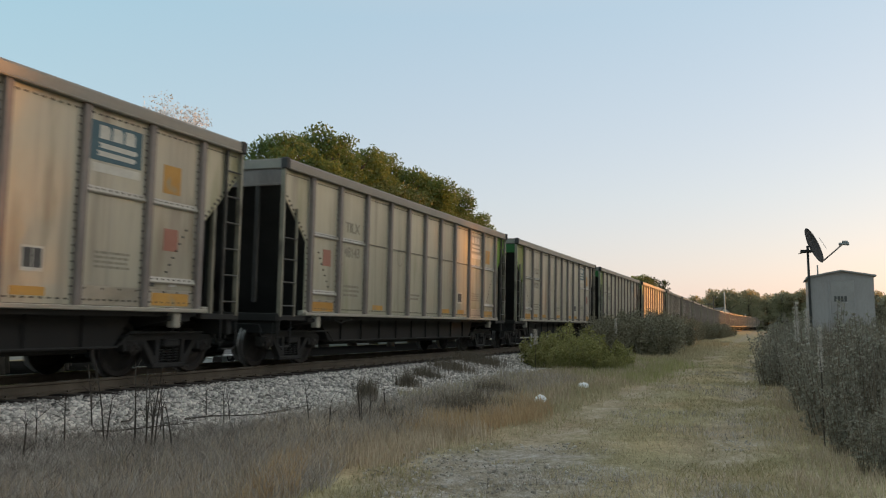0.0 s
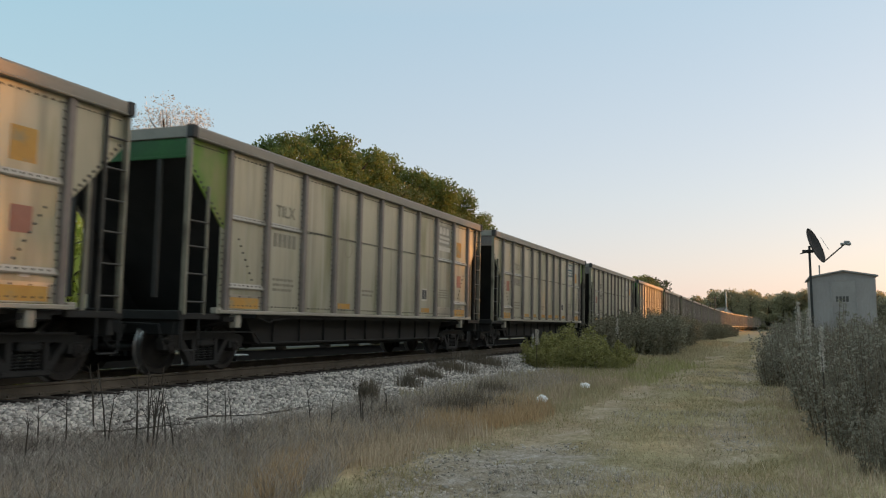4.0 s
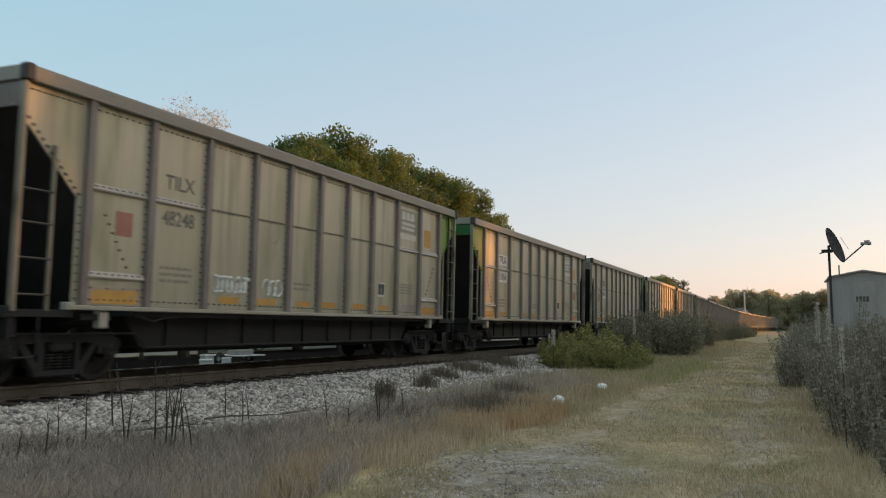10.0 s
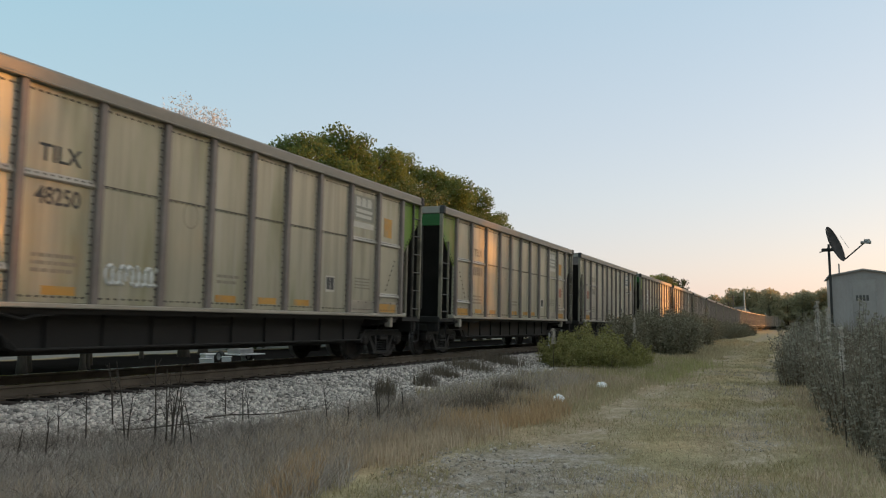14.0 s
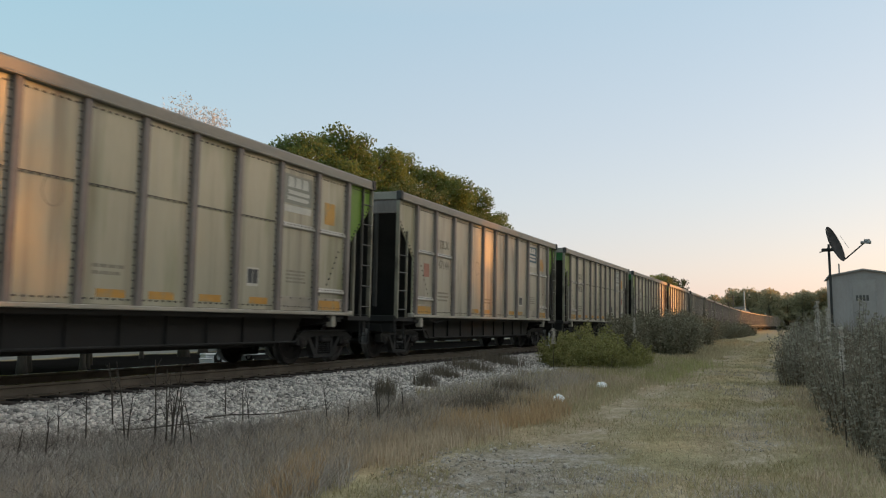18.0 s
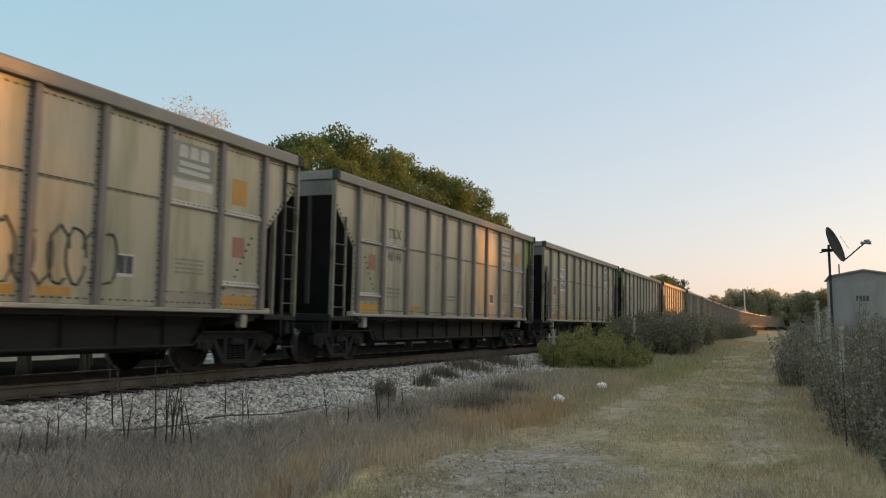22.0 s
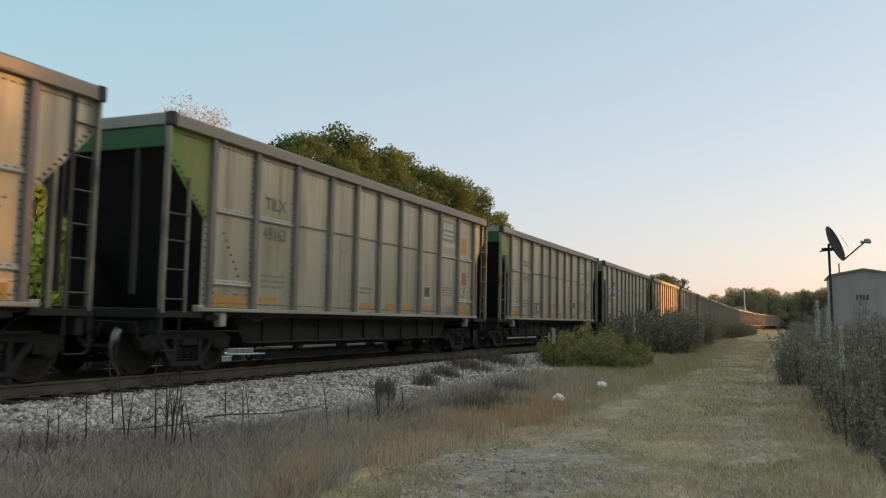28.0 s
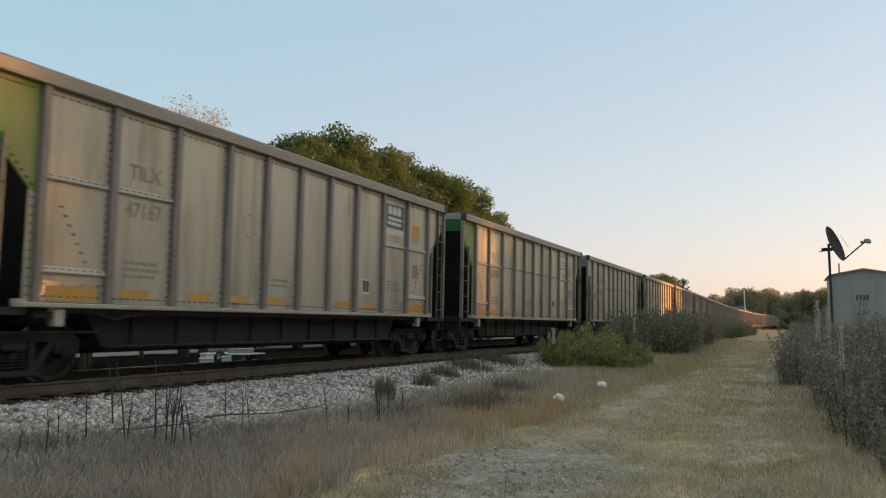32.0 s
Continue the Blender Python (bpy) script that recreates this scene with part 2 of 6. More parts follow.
def quick(name, verts, faces, *mats, smooth=False):
    """A mesh from arrays of vertices and of faces with equal corner counts."""
    verts, faces = np.asarray(verts, dtype=np.float32), np.asarray(faces, dtype=np.int32)
    me = bpy.data.meshes.new(name)
    me.vertices.add(len(verts))
    me.vertices.foreach_set("co", verts.ravel())
    c = faces.shape[1]
    me.loops.add(faces.size)
    me.loops.foreach_set("vertex_index", faces.ravel())
    me.polygons.add(len(faces))
    me.polygons.foreach_set("loop_start", np.arange(0, faces.size, c, dtype=np.int32))
    me.polygons.foreach_set("loop_total", np.full(len(faces), c, dtype=np.int32))
    if smooth:
        me.polygons.foreach_set("use_smooth", np.ones(len(faces), dtype=bool))
    for m in mats:
        me.materials.append(m)
    me.update(calc_edges=True)
    me.validate()
    return me


def part(name, data, parent, label="", m=None):
    ob = new(name, data)
    ob.parent = parent
    if m is not None:
        ob.matrix_basis = m
    if label:
        ob["label"] = label
    return ob


def lettering(text, size, material, stretch=1.0):
    """A mesh of the built-in font, in the x-z plane facing -y, centred."""
    cu = bpy.data.curves.new("letters", "FONT")
    cu.body, cu.size, cu.align_x, cu.align_y, cu.extrude, cu.offset = text, size, "CENTER", "CENTER", 0.002, size * 0.014
    ob = bpy.data.objects.new("letters", cu)
    scene.collection.objects.link(ob)
    me = bpy.data.meshes.new_from_object(ob.evaluated_get(bpy.context.evaluated_depsgraph_get()))
    bpy.data.objects.remove(ob)
    bpy.data.curves.remove(cu)
    me.transform(Matrix.Rotation(radians(90), 4, "X") @ Matrix.Diagonal((stretch, 1, 1, 1)))
    me.materials.clear()
    me.materials.append(material)
    return me


# ---- the line of the track ----
RAIL_Z, CANT = 0.75, radians(1.5)
_s = np.arange(-120.0, 520.0, 1.0)
_k = np.interp(_s, [0, 70, 150, 300], [0.56, -0.48, 0.46, 0.50]) * 1e-3
_th = np.cumsum(_k)
_th -= np.interp(0, _s, _th)
_x, _y = np.cumsum(np.cos(_th)), -np.cumsum(np.sin(_th))
_x -= np.interp(0, _s, _x)
_y -= np.interp(0, _s, _y)
TRACK_Y = 8.987 + 1.6


def track_at(s, side=0.0, up=0.0):
    """Pose on the track's centre line, s metres along it; x points on along it."""
    h = -float(np.interp(s, _s, _th))
    m = Matrix.Translation((float(np.interp(s, _s, _x)), TRACK_Y + float(np.interp(s, _s, _y)), RAIL_Z))
    return m @ Matrix.Rotation(h, 4, "Z") @ Matrix.Translation((0, -0.75, 0)) @ Matrix.Rotation(CANT, 4, "X") @ Matrix.Translation((0, 0.75 + side, up))

# ---- freight cars ----
L, PITCH = 14.76, 16.18
Z_SILL, Z_TOP, Z_EAVE = 1.066, 4.20, 3.99  # side sill, top of the chord, underside of the chord
RIBS = [1.15, 2.39, 3.73, 5.06, 6.20, 7.35, 8.51, 9.69, 11.01, 12.37, 13.64]
Z_BELT, Z_LOW = 2.80, 1.56
TRUCKS = (1.26, 13.6)
WHEEL_R = 0.457
Y_OUT, Y_SKIN = -1.6, -1.52


def u(x):
    """From the front end's corner to the car's own x."""
    return x - L / 2


def panel_mesh(x0, x1, seam):
    b = Build().box(u(x0) + 0.004, u(x1) - 0.004, Y_SKIN, Y_SKIN + 0.03, Z_SILL + 0.06, Z_EAVE, 0.006)
    w, step = 0.013, 0.115
    for x in (x0 + 0.085, x1 - 0.085):
        for i in range(24):
            z = Z_SILL + 0.2 + i * step
            b.box(u(x) - w, u(x) + w, Y_SKIN - 0.012, Y_SKIN + 0.004, z - w, z + w, 0, 1)
    n = int((x1 - x0 - 0.25) / 0.12)
    for i in range(n):
        x = x0 + 0.16 + (x1 - x0 - 0.32) * i / max(1, n - 1)
        for z in (Z_EAVE - 0.085, Z_SILL + 0.14):
            b.box(u(x) - 1.6 * w, u(x) + 1.6 * w, Y_SKIN - 0.012, Y_SKIN + 0.004, z - w, z + w, 0, 1)
    b.box(u(x1) - 0.112, u(x1) - 0.072, Y_SKIN - 0.006, Y_SKIN + 0.004, Z_SILL + 0.9, Z_EAVE - 0.15, 0, 2)
    if x0 < 2 or x0 > 10:
        b.box(u(x0) + 0.075, u(x1) - 0.075, Y_SKIN - 0.006, Y_SKIN + 0.004, Z_SILL + 0.07, 1.41, 0, 2)
        for i in range(n // 2):
            x = x0 + 0.16 + (x1 - x0 - 0.32) * i / max(1, n // 2 - 1)
            b.box(u(x) - w, u(x) + w, Y_SKIN - 0.014, Y_SKIN + 0.004, 1.37 - w, 1.37 + w, 0, 1)
    if seam:
        b.prism([(Y_SKIN + 0.004, Z_BELT - 0.02), (Y_SKIN - 0.002, Z_BELT - 0.02), (Y_SKIN - 0.012, Z_BELT + 0.016), (Y_SKIN + 0.004, Z_BELT + 0.02)], u(x0) + 0.05, u(x1) - 0.05, "x", 0)
        b.box(u(x0) + 0.07, u(x1) - 0.115, Y_SKIN - 0.0125, Y_SKIN + 0.004, Z_BELT + 0.012, Z_BELT + 0.024, 0, 1)
        for i in range(n):
            x = x0 + 0.16 + (x1 - x0 - 0.32) * i / max(1, n - 1)
            b.box(u(x) - w, u(x) + w, Y_SKIN - 0.018, Y_SKIN + 0.004, Z_BELT - w, Z_BELT + w, 0, 1)
    return b


END_POLY = [(0.03, 3.99), (1.13, 3.99), (1.13, 2.56), (1.03, 2.56), (0.03, 3.54)]


def end_panel_mesh(w):
    """Corner sheet over the end slope, reaching w metres to the first rib."""
    b = Build().prism([(u(a if a < 1.1 else w), z) for a, z in END_POLY], Y_SKIN, Y_SKIN + 0.03)
    b.prism([(u(1.0), 2.60), (u(w), 2.60), (u(w), Z_SILL + 0.06), (u(1.0), Z_SILL + 0.06)], Y_SKIN + 0.002, Y_SKIN + 0.032, "y", 2)
    for i in range(12):
        t = (i + 0.5) / 12
        a, z = 0.07 + 0.96 * t, 3.56 - 0.96 * t
        b.box(u(a) + 0.0, u(a) + 0.045, Y_SKIN - 0.012, Y_SKIN + 0.004, z - 0.01, z + 0.03, 0, 1)
        b.box(u(1.03), u(1.055), Y_SKIN - 0.012, Y_SKIN + 0.004, 1.2 + i * 0.115, 1.225 + i * 0.115, 0, 1)
    for i in range(9):
        b.box(u(0.14) + i * 0.1, u(0.18) + i * 0.1, Y_SKIN - 0.012, Y_SKIN + 0.004, 3.9, 3.92, 0, 1)
    return b


def rib_mesh():
    return Build().prism([(-0.064, Y_SKIN), (-0.06, Y_OUT + 0.008), (-0.05, Y_OUT - 0.004), (0.05, Y_OUT - 0.004), (0.06, Y_OUT + 0.008), (0.064, Y_SKIN)], Z_SILL + 0.055, Z_EAVE + 0.01, "z")


def chord_mesh():
    """Top chord: a deep face with a rolled lower lip."""
    poly = [(Y_SKIN + 0.05, Z_EAVE), (Y_OUT - 0.035, Z_EAVE), (Y_OUT - 0.04, Z_EAVE + 0.02), (Y_OUT - 0.022, Z_EAVE + 0.035), (Y_OUT - 0.022, Z_TOP - 0.03), (Y_OUT - 0.005, Z_TOP), (Y_SKIN + 0.03, Z_TOP), (Y_SKIN + 0.05, Z_TOP - 0.02)]
    return Build().prism(poly, u(0) - 0.02, u(L) + 0.02, "x")


def sill_mesh():
    poly = [(Y_SKIN + 0.03, Z_SILL + 0.055), (Y_OUT - 0.02, Z_SILL + 0.055), (Y_OUT - 0.03, Z_SILL + 0.045), (Y_OUT - 0.03, Z_SILL), (Y_OUT - 0.015, Z_SILL - 0.012), (Y_SKIN + 0.03, Z_SILL - 0.012)]
    return Build().prism(poly, u(0.9), u(L - 0.92), "x")


def belt_mesh(x0, x1, z):
    b = Build().prism([(Y_SKIN, z - 0.055), (Y_SKIN - 0.035, z - 0.055), (Y_SKIN - 0.05, z - 0.03), (Y_SKIN - 0.012, z + 0.05), (Y_SKIN, z + 0.05)], u(x0) + 0.072, u(x1) - 0.072, "x")
    n = int((x1 - x0) / 0.14)
    for i in range(n):
        a = u(x0) + 0.13 + i * 0.13
        if a < u(x1) - 0.11:
            b.box(a, a + 0.028, Y_SKIN - 0.04, Y_SKIN, z + 0.0, z + 0.024, 0, 1)
    return b


def far_wall_mesh():
    b = Build().box(u(1.0), u(L - 1.0), 1.49, 1.52, Z_SILL, Z_EAVE)
    for a in RIBS:
        b.box(u(a) - 0.06, u(a) + 0.06, 1.52, 1.6, Z_SILL, Z_EAVE)
    b.box(u(0), u(L), 1.47, 1.63, Z_EAVE, Z_TOP, 0.015).box(u(0.9), u(L - 0.9), 1.49, 1.63, Z_SILL - 0.01, Z_SILL + 0.055)
    for s in (1, -1):
        b.prism([(s * -u(L - a) if s < 0 else u(a), z) for a, z in END_POLY], 1.49, 1.52)
    return b


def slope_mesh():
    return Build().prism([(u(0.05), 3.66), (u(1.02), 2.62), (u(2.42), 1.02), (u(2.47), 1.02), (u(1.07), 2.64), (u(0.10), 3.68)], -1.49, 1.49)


def added_dark_sheet_mesh():
    """Added black sheet: the far wall's grime and shade under the slope sheet."""
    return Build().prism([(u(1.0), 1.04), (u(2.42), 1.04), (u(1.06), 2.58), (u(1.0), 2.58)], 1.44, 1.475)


def end_wall_mesh():
    b = Build().box(u(0.02), u(0.06), -1.5, 1.5, 3.66, Z_EAVE + 0.01, 0.006)
    b.box(u(0) - 0.015, u(0.02), -1.5, 1.5, 3.65, 3.70, 0.004)
    return b


def end_chord_mesh():
    return Build().box(u(0) - 0.02, u(0.1), -1.54, 1.5, Z_EAVE + 0.005, Z_TOP - 0.004, 0.012)


def corner_post_mesh():
    return Build().box(u(0) - 0.005, u(0.055), -1.6, -1.5, 1.02, Z_EAVE, 0.008)


def end_post_mesh():
    return Build().box(u(0), u(0.07), -0.045, 0.045, 1.3, 3.66, 0.008)


def stile_mesh(top=3.24, a=0.55):
    return Build().box(u(a - 0.02), u(a + 0.025), -1.585, -1.53, 1.03, top, 0.008)


def slope_post_mesh():
    """Short post that carries the slope sheet at the trailing end."""
    return Build().box(u(0.60), u(0.67), -1.5, -1.42, 1.04, 2.95, 0.01)


def rung_mesh(a=0.55):
    return Build().tube([(u(0.03), -1.575, 0), (u(a), -1.575, 0)], 0.016)


def platform_mesh():
    b = Build().box(u(-0.02), u(1.9), -1.35, 1.35, 0.98, 1.05, 0.01).box(u(-0.08), u(0.12), -1.56, 1.56, 0.93, 1.09, 0.015)
    b.box(u(-0.04), u(1.0), -1.57, -1.45, 0.95, 1.05, 0.008).box(u(-0.04), u(1.0), 1.45, 1.57, 0.95, 1.05, 0.008)
    return b


def end_sill_mesh():
    b = Build().box(u(0.02), u(0.16), -1.5, 1.5, 0.68, 0.98, 0.015)
    b.box(u(0.16), u(2.6), -0.34, 0.34, 0.66, 0.98, 0.02)
    return b


def body_bolster_mesh():
    return Build().prism([(-1.5, 0.92), (-0.5, 0.74), (0.5, 0.74), (1.5, 0.92), (1.5, 1.0), (-1.5, 1.0)], u(1.2), u(1.75), "x")


def coupler_mesh():
    b = Build().box(u(-0.62), u(0.1), -0.11, 0.11, 0.74, 0.96, 0.03).box(u(-0.78), u(-0.42), -0.2, 0.16, 0.70, 1.0, 0.05)
    b.box(u(-0.12), u(0.0), -0.3, 0.3, 0.68, 1.06, 0.03)
    return b


def hose_mesh():
    pts = [(u(-0.05) - 0.5 * t, -0.42, 0.84 - 1.5 * t * (1 - t) * 0.9 - 0.1 * t) for t in (0, 0.15, 0.3, 0.5, 0.7, 0.85, 1)]
    return Build().tube(pts, 0.026, 7)


def lever_mesh():
    return Build().tube([(u(-0.1), -1.5, 0.9), (u(-0.13), -1.5, 0.62), (u(-0.13), -1.28, 0.6), (u(-0.13), -1.2, 0.86), (u(-0.2), -0.2, 0.88)], 0.013)


def stirrup_mesh():
    return Build().tube([(u(0.0), -1.56, 0.95), (u(0.0), -1.56, 0.48), (u(0.06), -1.56, 0.43), (u(0.38), -1.56, 0.43), (u(0.44), -1.56, 0.48), (u(0.44), -1.56, 0.95)], 0.018)


def jack_pad_mesh():
    return Build().box(u(1.5), u(1.66), -1.56, -1.4, 0.80, 1.05, 0.02)


def bracket_mesh():
    return Build().box(u(0.86), u(1.02), -1.6, -1.46, 1.05, 1.16, 0.012)


def trough_mesh():
    prof = [(2.35, 1.05), (2.75, 0.52), (2.9, 0.47), (12.1, 0.47), (12.25, 0.52), (12.65, 1.05)]
    b = Build().prism([(u(a), z) for a, z in prof], -1.12, 1.12)
    b.box(u(2.2), u(12.8), -1.5, 1.5, 0.98, 1.07)
    for k in range(9):
        a = 3.35 + k * 1.03
        b.box(u(a) - 0.03, u(a) + 0.03, -1.16, -1.12, 0.5, 1.02)
    return b


def door_mesh():
    return Build().prism([(-0.86, 0.40), (-0.02, 0.34), (-0.02, 0.47), (-0.86, 0.47)], u(3.0), u(12.0), "x").prism([(0.86, 0.40), (0.02, 0.34), (0.02, 0.47), (0.86, 0.47)], u(3.0), u(12.0), "x")


def brake_pipe_mesh():
    pts = [(u(0.4), -1.2, 0.72), (u(2.5), -1.25, 0.72), (u(2.8), -1.22, 0.5), (u(12.2), -1.22, 0.5), (u(12.5), -1.2, 0.72), (u(14.3), -1.2, 0.72)]
    b = Build().tube(pts, 0.02)
    b.tube([(u(2.3), -1.5, 0.98), (u(2.5), -1.52, 0.93), (u(2.62), -1.52, 0.9), (u(2.75), -1.52, 0.95), (u(3.2), -1.5, 0.98)], 0.018)
    return b


def wheelset_mesh():
    b = Build()
    for s in (-1, 1):
        prof = [(0.0, -0.07), (0.09, -0.075), (0.12, -0.05), (0.2, -0.02), (0.33, -0.015), (0.37, -0.06)]
        b.lathe([(r, s * (0.75 - d)) for r, d in prof], 28)
        b.lathe([(0.37, s * 0.81), (0.44, s * 0.815), (WHEEL_R, s * 0.80)], 28)
        b.lathe([(WHEEL_R, s * 0.80), (WHEEL_R + 0.004, s * 0.70), (WHEEL_R + 0.025, s * 0.695), (WHEEL_R + 0.025, s * 0.67)], 28, slot=1)
        b.lathe([(WHEEL_R + 0.025, s * 0.67), (0.37, s * 0.665), (0.33, s * 0.70), (0.12, s * 0.68)], 28)
    b.lathe([(0.085, -1.0), (0.085, 1.0)], 12)
    for s in (-1, 1):
        b.lathe([(0.0, s * 1.12), (0.07, s * 1.12), (0.11, s * 1.1), (0.115, s * 0.9)], 14)
        for k in range(3):
            a = 2 * math.pi * k / 3
            b.box(0.06 * math.cos(a) - 0.014, 0.06 * math.cos(a) + 0.014, s * 1.125 - 0.012, s * 1.125 + 0.012, 0.06 * math.sin(a) - 0.014, 0.06 * math.sin(a) + 0.014)
    return b


def side_frame_mesh():
    """Cast truck side: a bowed top member, sloping tension members and pedestals over the bearings."""
    b, y0, y1 = Build(), -1.09, -0.93
    b.prism([(-1.13, 0.52), (-1.13, 0.62), (-0.98, 0.68), (-0.55, 0.71), (0.55, 0.71), (0.98, 0.68), (1.13, 0.62), (1.13, 0.52), (0.75, 0.57), (0.3, 0.60), (-0.3, 0.60), (-0.75, 0.57)], y0, y1)
    for s in (-1, 1):
        b.prism([(s * 0.72, 0.60), (s * 0.60, 0.60), (s * 0.27, 0.20), (s * 0.38, 0.14)], y0 + 0.01, y1 - 0.01)
        b.prism([(s * 0.36, 0.62), (s * 0.27, 0.62), (s * 0.27, 0.18), (s * 0.36, 0.18)], y0 + 0.005, y1 - 0.005)
        b.prism([(s * 1.10, 0.60), (s * 1.03, 0.60), (s * 1.01, 0.42), (s * 1.10, 0.42)], y0, y1).prism([(s * 0.77, 0.60), (s * 0.70, 0.60), (s * 0.70, 0.42), (s * 0.77, 0.42)], y0, y1)
        b.box(s * 0.89 - 0.13, s * 0.89 + 0.13, y0 - 0.01, y1 + 0.02, 0.52, 0.59, 0.012)
    b.box(-0.42, 0.42, y0, y1, 0.12, 0.21, 0.02)
    return b


def spring_mesh():
    return Build().tube([(0.065 * math.cos(k * 0.9), -1.01 + 0.065 * math.sin(k * 0.9), 0.215 + k * 0.0062) for k in range(40)], 0.016, 4)


def bolster_mesh():
    b = Build().box(-0.2, 0.2, -1.14, 1.14, 0.47, 0.60, 0.03).box(-0.24, 0.24, -0.9, 0.9, 0.42, 0.66, 0.03)
    b.box(-0.16, 0.16, -0.16, 0.16, 0.66, 0.98, 0.02)
    return b


MIRROR = Matrix.Rotation(math.pi, 4, "Z")
FLIP = Matrix.Diagonal((-1, 1, 1, 1))


def flipped(me, name):
    c = me.copy()
    c.transform(FLIP)
    c.flip_normals()
    return c


def two(build, *mats, smooth=False):
    me = build.mesh("part", *mats, smooth=smooth)
    return me, flipped(me, "part")


BAYS = list(zip([0.0] + RIBS, RIBS + [L]))
ME = {}
for style, skin in (("a", M_PANEL), ("b", M_PANEL_OLD)):
    for i in range(1, 11):
        ME["panel", style, i] = panel_mesh(*BAYS[i], style == "a").mesh("panel", skin, M_RIVET, M_FLANGE)
for tint, skin in (("green", M_GREEN), ("plain", M_PANEL)):
    ME["end_panel", tint] = (two(end_panel_mesh(RIBS[0]), skin, M_RIVET, M_PANEL)[0], two(end_panel_mesh(L - RIBS[-1]), skin, M_RIVET, M_PANEL)[1])
ME["rib"] = rib_mesh().mesh("rib", M_RIB)
ME["chord"] = chord_mesh().mesh("chord", M_TOPCHORD)
ME["sill"] = sill_mesh().mesh("sill", M_CHORD)
BELTS = [(1, Z_BELT), (2, Z_BELT), (1, Z_LOW), (9, Z_BELT), (10, Z_BELT), (10, Z_LOW)]
for k, (i, z) in enumerate(BELTS):
    ME["belt", k] = belt_mesh(*BAYS[i], z).mesh("belt", M_CHORD, M_RIVET)
ME["far_wall"] = far_wall_mesh().mesh("far_wall", M_PANEL)
ME["slope"] = two(slope_mesh(), M_CAP_AND_SHADE)
ME["far_lining"] = two(added_dark_sheet_mesh(), M_CAP_AND_SHADE)
ME["end_wall", "green"] = two(end_wall_mesh(), M_DKGREEN)
ME["end_wall", "plain"] = two(end_wall_mesh(), M_RIB)
ME["end_chord"] = two(end_chord_mesh(), M_TOPCHORD)
ME["corner_cap"] = two(Build().box(u(0) - 0.035, u(0.11), -1.65, -1.5, Z_EAVE - 0.006, Z_TOP + 0.012, 0.02), M_CAP_AND_SHADE)
ME["corner_post"] = two(corner_post_mesh(), M_LADDER)
ME["end_post"] = two(end_post_mesh(), M_POSTSOOT)
# The trailing stile's shade is put in by the darker rung colour
ME["stile"] = (two(stile_mesh(), M_LADDER)[0], two(stile_mesh(Z_EAVE - 0.01, 0.44), M_RUNG)[1])
ME["slope_post"] = two(slope_post_mesh(), M_LADDER)
ME["rung"] = (two(rung_mesh(), M_RUNG)[0], two(rung_mesh(0.44), M_RUNG)[1])
ME["platform"] = two(platform_mesh(), M_UNDER)
ME["end_sill"] = two(end_sill_mesh(), M_UNDER)
ME["body_bolster"] = two(body_bolster_mesh(), M_UNDER)
ME["coupler"] = two(coupler_mesh(), M_TRUCK)
ME["hose"] = two(hose_mesh(), M_UNDER, smooth=True)
ME["lever"] = two(lever_mesh(), M_TRUCK)
ME["stirrup"] = two(stirrup_mesh(), M_UNDER)
ME["jack_pad"] = two(jack_pad_mesh(), M_CHORD)
ME["bracket"] = two(bracket_mesh(), M_CHORD)
ME["trough"] = trough_mesh().mesh("trough", M_UNDER)
ME["door"] = door_mesh().mesh("door", M_UNDER)
ME["brake_pipe"] = brake_pipe_mesh().mesh("brake_pipe", M_TRUCK)
ME["wheelset"] = wheelset_mesh().mesh("wheelset", M_WHEEL, M_TREAD)
ME["side_frame"] = side_frame_mesh().mesh("side_frame", M_TRUCK)
ME["spring"] = spring_mesh().mesh("spring", M_TRUCK)
ME["bolster"] = bolster_mesh().mesh("bolster", M_TRUCK)


def plate(w, h, material, proud=0.004, c=0.0):
    """A painted patch on a panel, centred, facing -y."""
    return Build().box(-w / 2, w / 2, -proud, 0.002, -h / 2, h / 2).mesh("patch", material)


def bars(rows, material):
    """Unreadable stencilling: rows of (x0, x1, z, height)."""
    b = Build()
    for x0, x1, z, h in rows:
        b.box(x0, x1, -0.004, 0.002, z - h / 2, z + h / 2)
    return b.mesh("stencil", material)


def word_rows(seed, width, count, h, gap):
    r, out = random.Random(seed), []
    for i in range(count):
        x = -width / 2
        while x < width / 2 - 0.05:
            w = r.uniform(0.05, 0.16)
            out.append((x, min(x + w, width / 2), -i * gap, h))
            x += w + 0.03
    return out


def ring_mesh(r, w):
    b, n = Build(), 28
    vs = [((r + d) * math.cos(2 * math.pi * k / n), -0.004, (r + d) * 1.15 * math.sin(2 * math.pi * k / n)) for d in (0, w) for k in range(n)]
    return b.add(vs, [(k, (k + 1) % n, (k + 1) % n + n, k + n) for k in range(n)]).mesh("ring", M_GHOST)


def scrawl(seed, width, height, material, strokes=9, r0=0.014):
    """Sprayed loops that spell nothing."""
    r, b = random.Random(seed), Build()
    for i in range(strokes):
        x = -width / 2 + width * (i + 0.5) / strokes
        a0, turns = r.uniform(0, 6.3), r.uniform(0.5, 1.1)
        pts = [(x + width / strokes * 0.62 * math.cos(a0 + 6.28 * turns * t / 12), -0.003, height * 0.5 * math.sin(a0 + 6.28 * turns * t / 12) * r.uniform(0.85, 1.1)) for t in range(13)]
        b.tube(pts, r0, 4)
    return b.mesh("scrawl", material)


